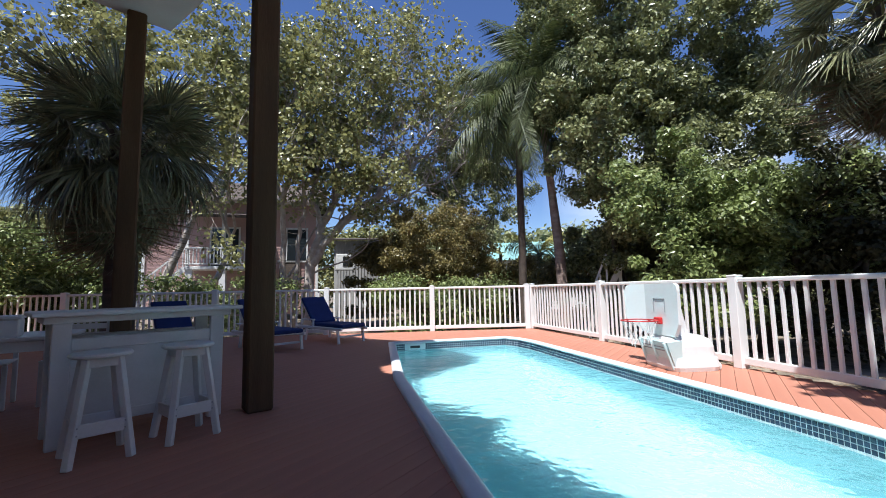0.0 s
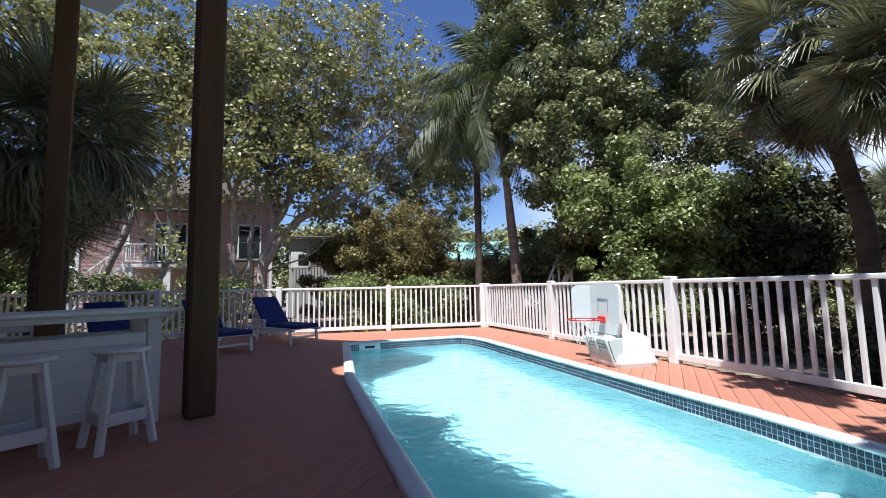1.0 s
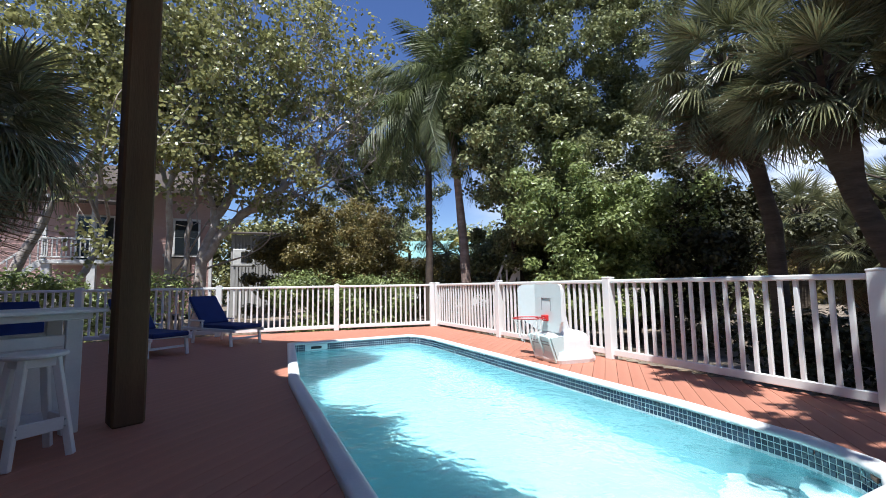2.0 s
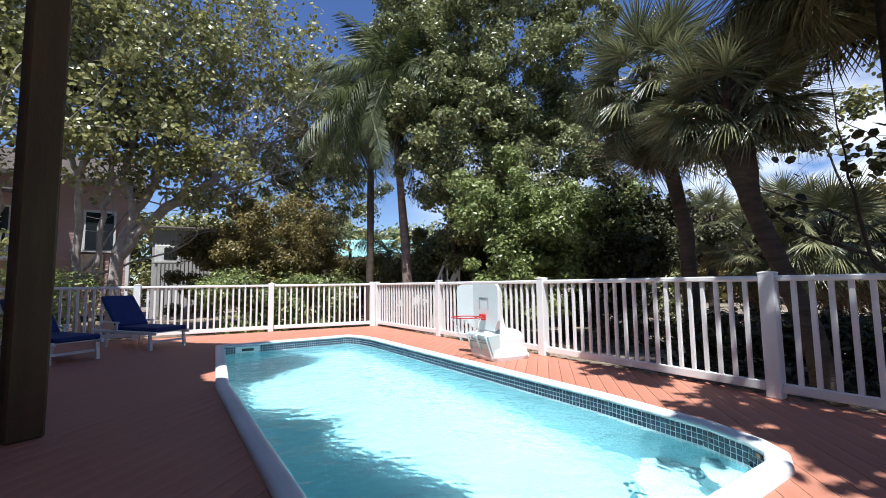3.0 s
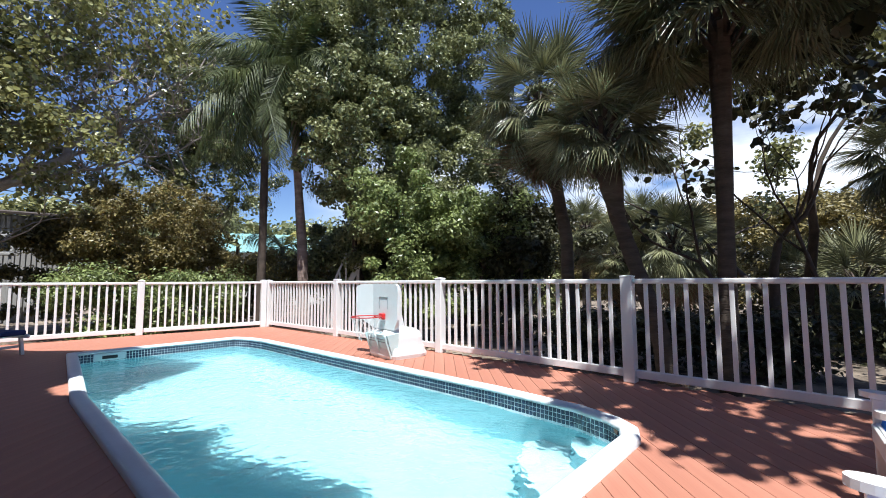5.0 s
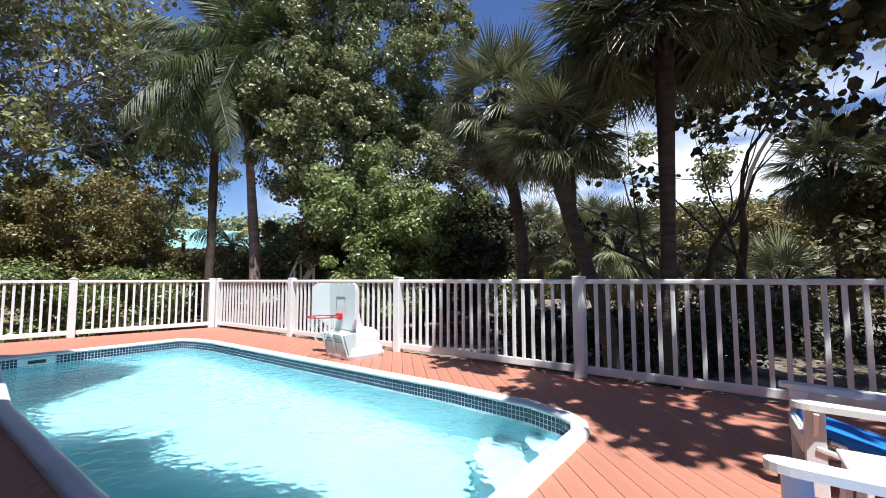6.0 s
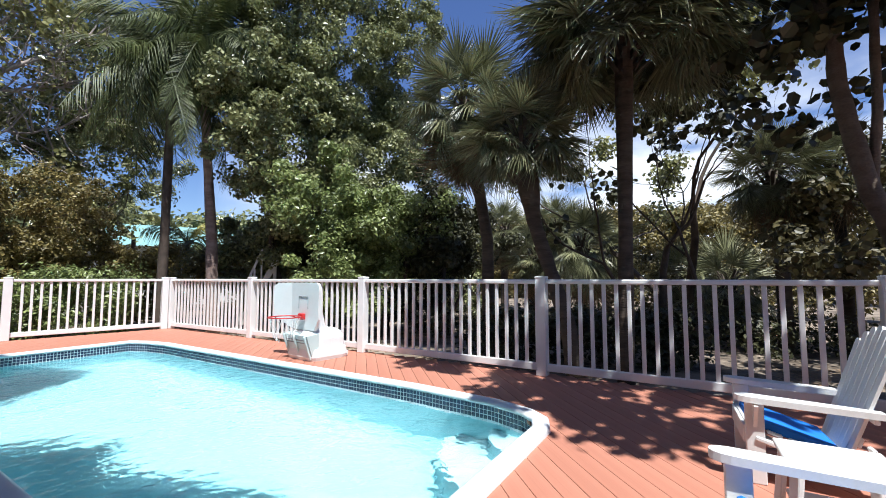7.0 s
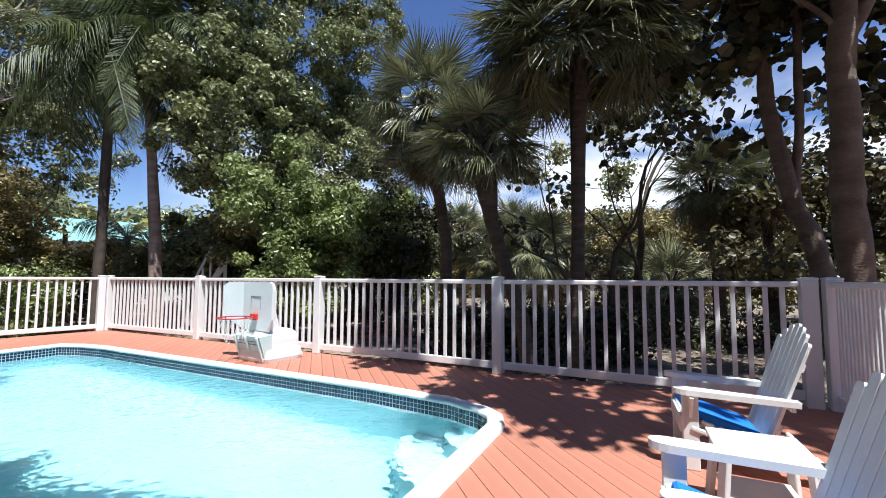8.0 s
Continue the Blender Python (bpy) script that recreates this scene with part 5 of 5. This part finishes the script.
def side_table():
    t = thing("side_table", "small white painted wooden side table between garden chairs", "table", pose(2.52, -0.68, 0, rz=2))
    part("tabletop", Geo().box((0.35, 0.40, 0.022), pose(0, 0, 0.355), 0.008), M_PAINT, t)
    for sx in (-1, 1):
        for sy in (-1, 1):
            part("leg", Geo().bar((sx * 0.17, sy * 0.19, 0), (sx * 0.15, sy * 0.16, 0.345), 0.05, 0.03), M_PAINT, t)
    for sy in (-1, 1):
        part("apron", Geo().box((0.32, 0.02, 0.06), pose(0, sy * 0.165, 0.313), 0.004), M_PAINT, t)
    part("shelf", Geo().box((0.30, 0.32, 0.018), pose(0, 0, 0.13), 0.004), M_PAINT, t)


side_table()


# ---- table and chairs in the shade ----
def dining_table():
    t = thing("dining_table", "white outdoor table in shade beyond the bar", "table", pose(-3.05, 4.55, 0, rz=20))
    part("tabletop", Geo().box((1.3, 0.8, 0.035), pose(0, 0, 0.735), 0.012), M_PAINT, t)
    for sx in (-1, 1):
        for sy in (-1, 1):
            part("leg", Geo().box((0.06, 0.06, 0.72), pose(sx * 0.58, sy * 0.34, 0.36), 0.008), M_PAINT, t)
    for sy in (-1, 1):
        part("apron", Geo().box((1.1, 0.022, 0.09), pose(0, sy * 0.35, 0.67), 0.004), M_PAINT, t)


dining_table()
box = thing("storage_box", "white lidded storage box on the shaded table", "box", pose(-2.86, 4.38, 0.7525, rz=24))
part("body", Geo().box((0.34, 0.26, 0.15), pose(0, 0, 0.075), 0.012), M_PLASTIC, box)
part("lid", Geo().box((0.36, 0.28, 0.03), pose(0, 0, 0.165), 0.01), M_PLASTIC, box, "white lid")


def slat_chair(x, y, turn):
    t = thing("patio_chair", "white slatted patio chair pushed to the shaded table", "chair", pose(x, y, 0, rz=turn), "chairs at the table")
    for sx in (-1, 1):
        part("front_leg", Geo().box((0.04, 0.04, 0.43), pose(sx * 0.21, -0.2, 0.215), 0.006), M_PAINT, t)
        part("back_leg", Geo().bar((sx * 0.21, 0.24, 0), (sx * 0.21, 0.22, 0.88), 0.04, 0.04), M_PAINT, t)
    for k in range(5):
        part("seat_slat", Geo().box((0.46, 0.075, 0.02), pose(0, -0.19 + 0.09 * k, 0.44), 0.004), M_PAINT, t)
    for k in range(4):
        part("back_slat", Geo().box((0.40, 0.02, 0.06), pose(0, 0.222, 0.56 + 0.095 * k), 0.004), M_PAINT, t)
    return t


slat_chair(-2.75, 5.35, 10)
slat_chair(-3.45, 5.15, 22)

# ---- deck boards ----
BOARD = Geo().box((1.0, 0.1385, 0.028), None, 0.003)
BOARD.v = [(x * (1 - 0.0) if abs(x) < 0.49 else math.copysign(0.5, x), y, z) for x, y, z in BOARD.v]
BOARD = BOARD.mesh("deck_board", M_DECK)


def crossings(outline, origin, d):
    """Where a line through origin along d meets the outline, as lengths along it."""
    found = []
    for i in range(len(outline)):
        a, b = Vector(outline[i]), Vector(outline[(i + 1) % len(outline)])
        e = b - a
        det = d.x * -e.y + e.x * d.y
        if abs(det) < 1e-9:
            continue
        r = a - origin
        s = (r.x * -e.y + e.x * r.y) / det
        u = (d.x * r.y - d.y * r.x) / det
        if 0 <= u < 1:
            found.append(s)
    return sorted(found)


along_board, across = Vector((1, 0.93)).normalized(), Vector((-0.93, 1)).normalized()
pool_edge = inset(POOL, 0.065)
for k in range(-92, 120):
    o = across * (k * 0.1415)
    cuts = crossings(DECK, o, along_board)
    if len(cuts) < 2:
        continue
    pieces = [(cuts[0], cuts[-1])]
    hole = crossings(pool_edge, o, along_board)
    if len(hole) >= 2:
        pieces = [(cuts[0], hole[0]), (hole[-1], cuts[-1])]
    for s0, s1 in pieces:
        if s1 - s0 < 0.08:
            continue
        joint = s0 + (k * 2.137 % 4.2) + 0.9
        ends = [s0] + ([joint] if s0 + 0.5 < joint < s1 - 0.5 and s1 - s0 > 5.5 else []) + [s1]
        for a, b in zip(ends, ends[1:]):
            c = o + along_board * ((a + b) / 2)
            part("deck_board", BOARD, None, deck_base, m=pose(c.x, c.y, -0.014, rz=math.degrees(math.atan2(along_board.y, along_board.x))) @ Matrix.Diagonal((b - a - 0.004, 1, 1, 1)))

# ---- pool tiles ----
TILE = 0.042
TILE_MESH = Geo().put([(-0.0178, 0, -0.0178), (0.0178, 0, -0.0178), (0.0178, 0, 0.0178), (-0.0178, 0, 0.0178), (-0.0162, 0.004, -0.0162), (0.0162, 0.004, -0.0162), (0.0162, 0.004, 0.0162), (-0.0162, 0.004, 0.0162)],
                      [(4, 5, 6, 7)[::-1], (0, 4, 7, 3), (1, 2, 6, 5), (3, 7, 6, 2), (0, 1, 5, 4)])
near_mesh = TILE_MESH.mesh("tile", M_TILE)
rest = Geo()
placed = 0
for i in range(len(INNER)):
    a, b = Vector(INNER[i]), Vector(INNER[(i + 1) % len(INNER)])
    d = (b - a).normalized()
    n = max(1, int((b - a).length / TILE))
    turn = math.degrees(math.atan2(d.y, d.x)) + 180
    for k in range(n):
        c = a + d * ((k + 0.5) * (b - a).length / n)
        for row in range(3):
            m = pose(c.x, c.y, -0.018 - TILE * row, rz=turn)
            if c.x > 3.2 and c.y < 6.0 and placed < 300:
                part("tile", near_mesh, None, pool, m=m)
                placed += 1
            else:
                rest.put(TILE_MESH.v, TILE_MESH.f, m)
tagged(part("tile_band", rest, M_TILE, pool, "small dark blue square waterline tiles"), kind="stuff")

# ---- fallen leaves ----
rng = np.random.default_rng(77)
spots = [(rng.uniform(5.4, 14.0), rng.uniform(-3.0, 12.0), G + 0.03) for k in range(60)] + [(rng.uniform(-8, 8), rng.uniform(12.2, 16.5), G + 0.03) for k in range(50)]
litter = leaves(spots, [1.1] * len(spots), 15000, 0.13, rng)
litter.v = [(x, y, G + 0.01 + abs(z - G) * 0.06) for x, y, z in litter.v]
tagged(part("leaf_litter", litter, M_LITTER), "brown dry leaves fallen on the sand beyond the fence", "leaves", kind="stuff")
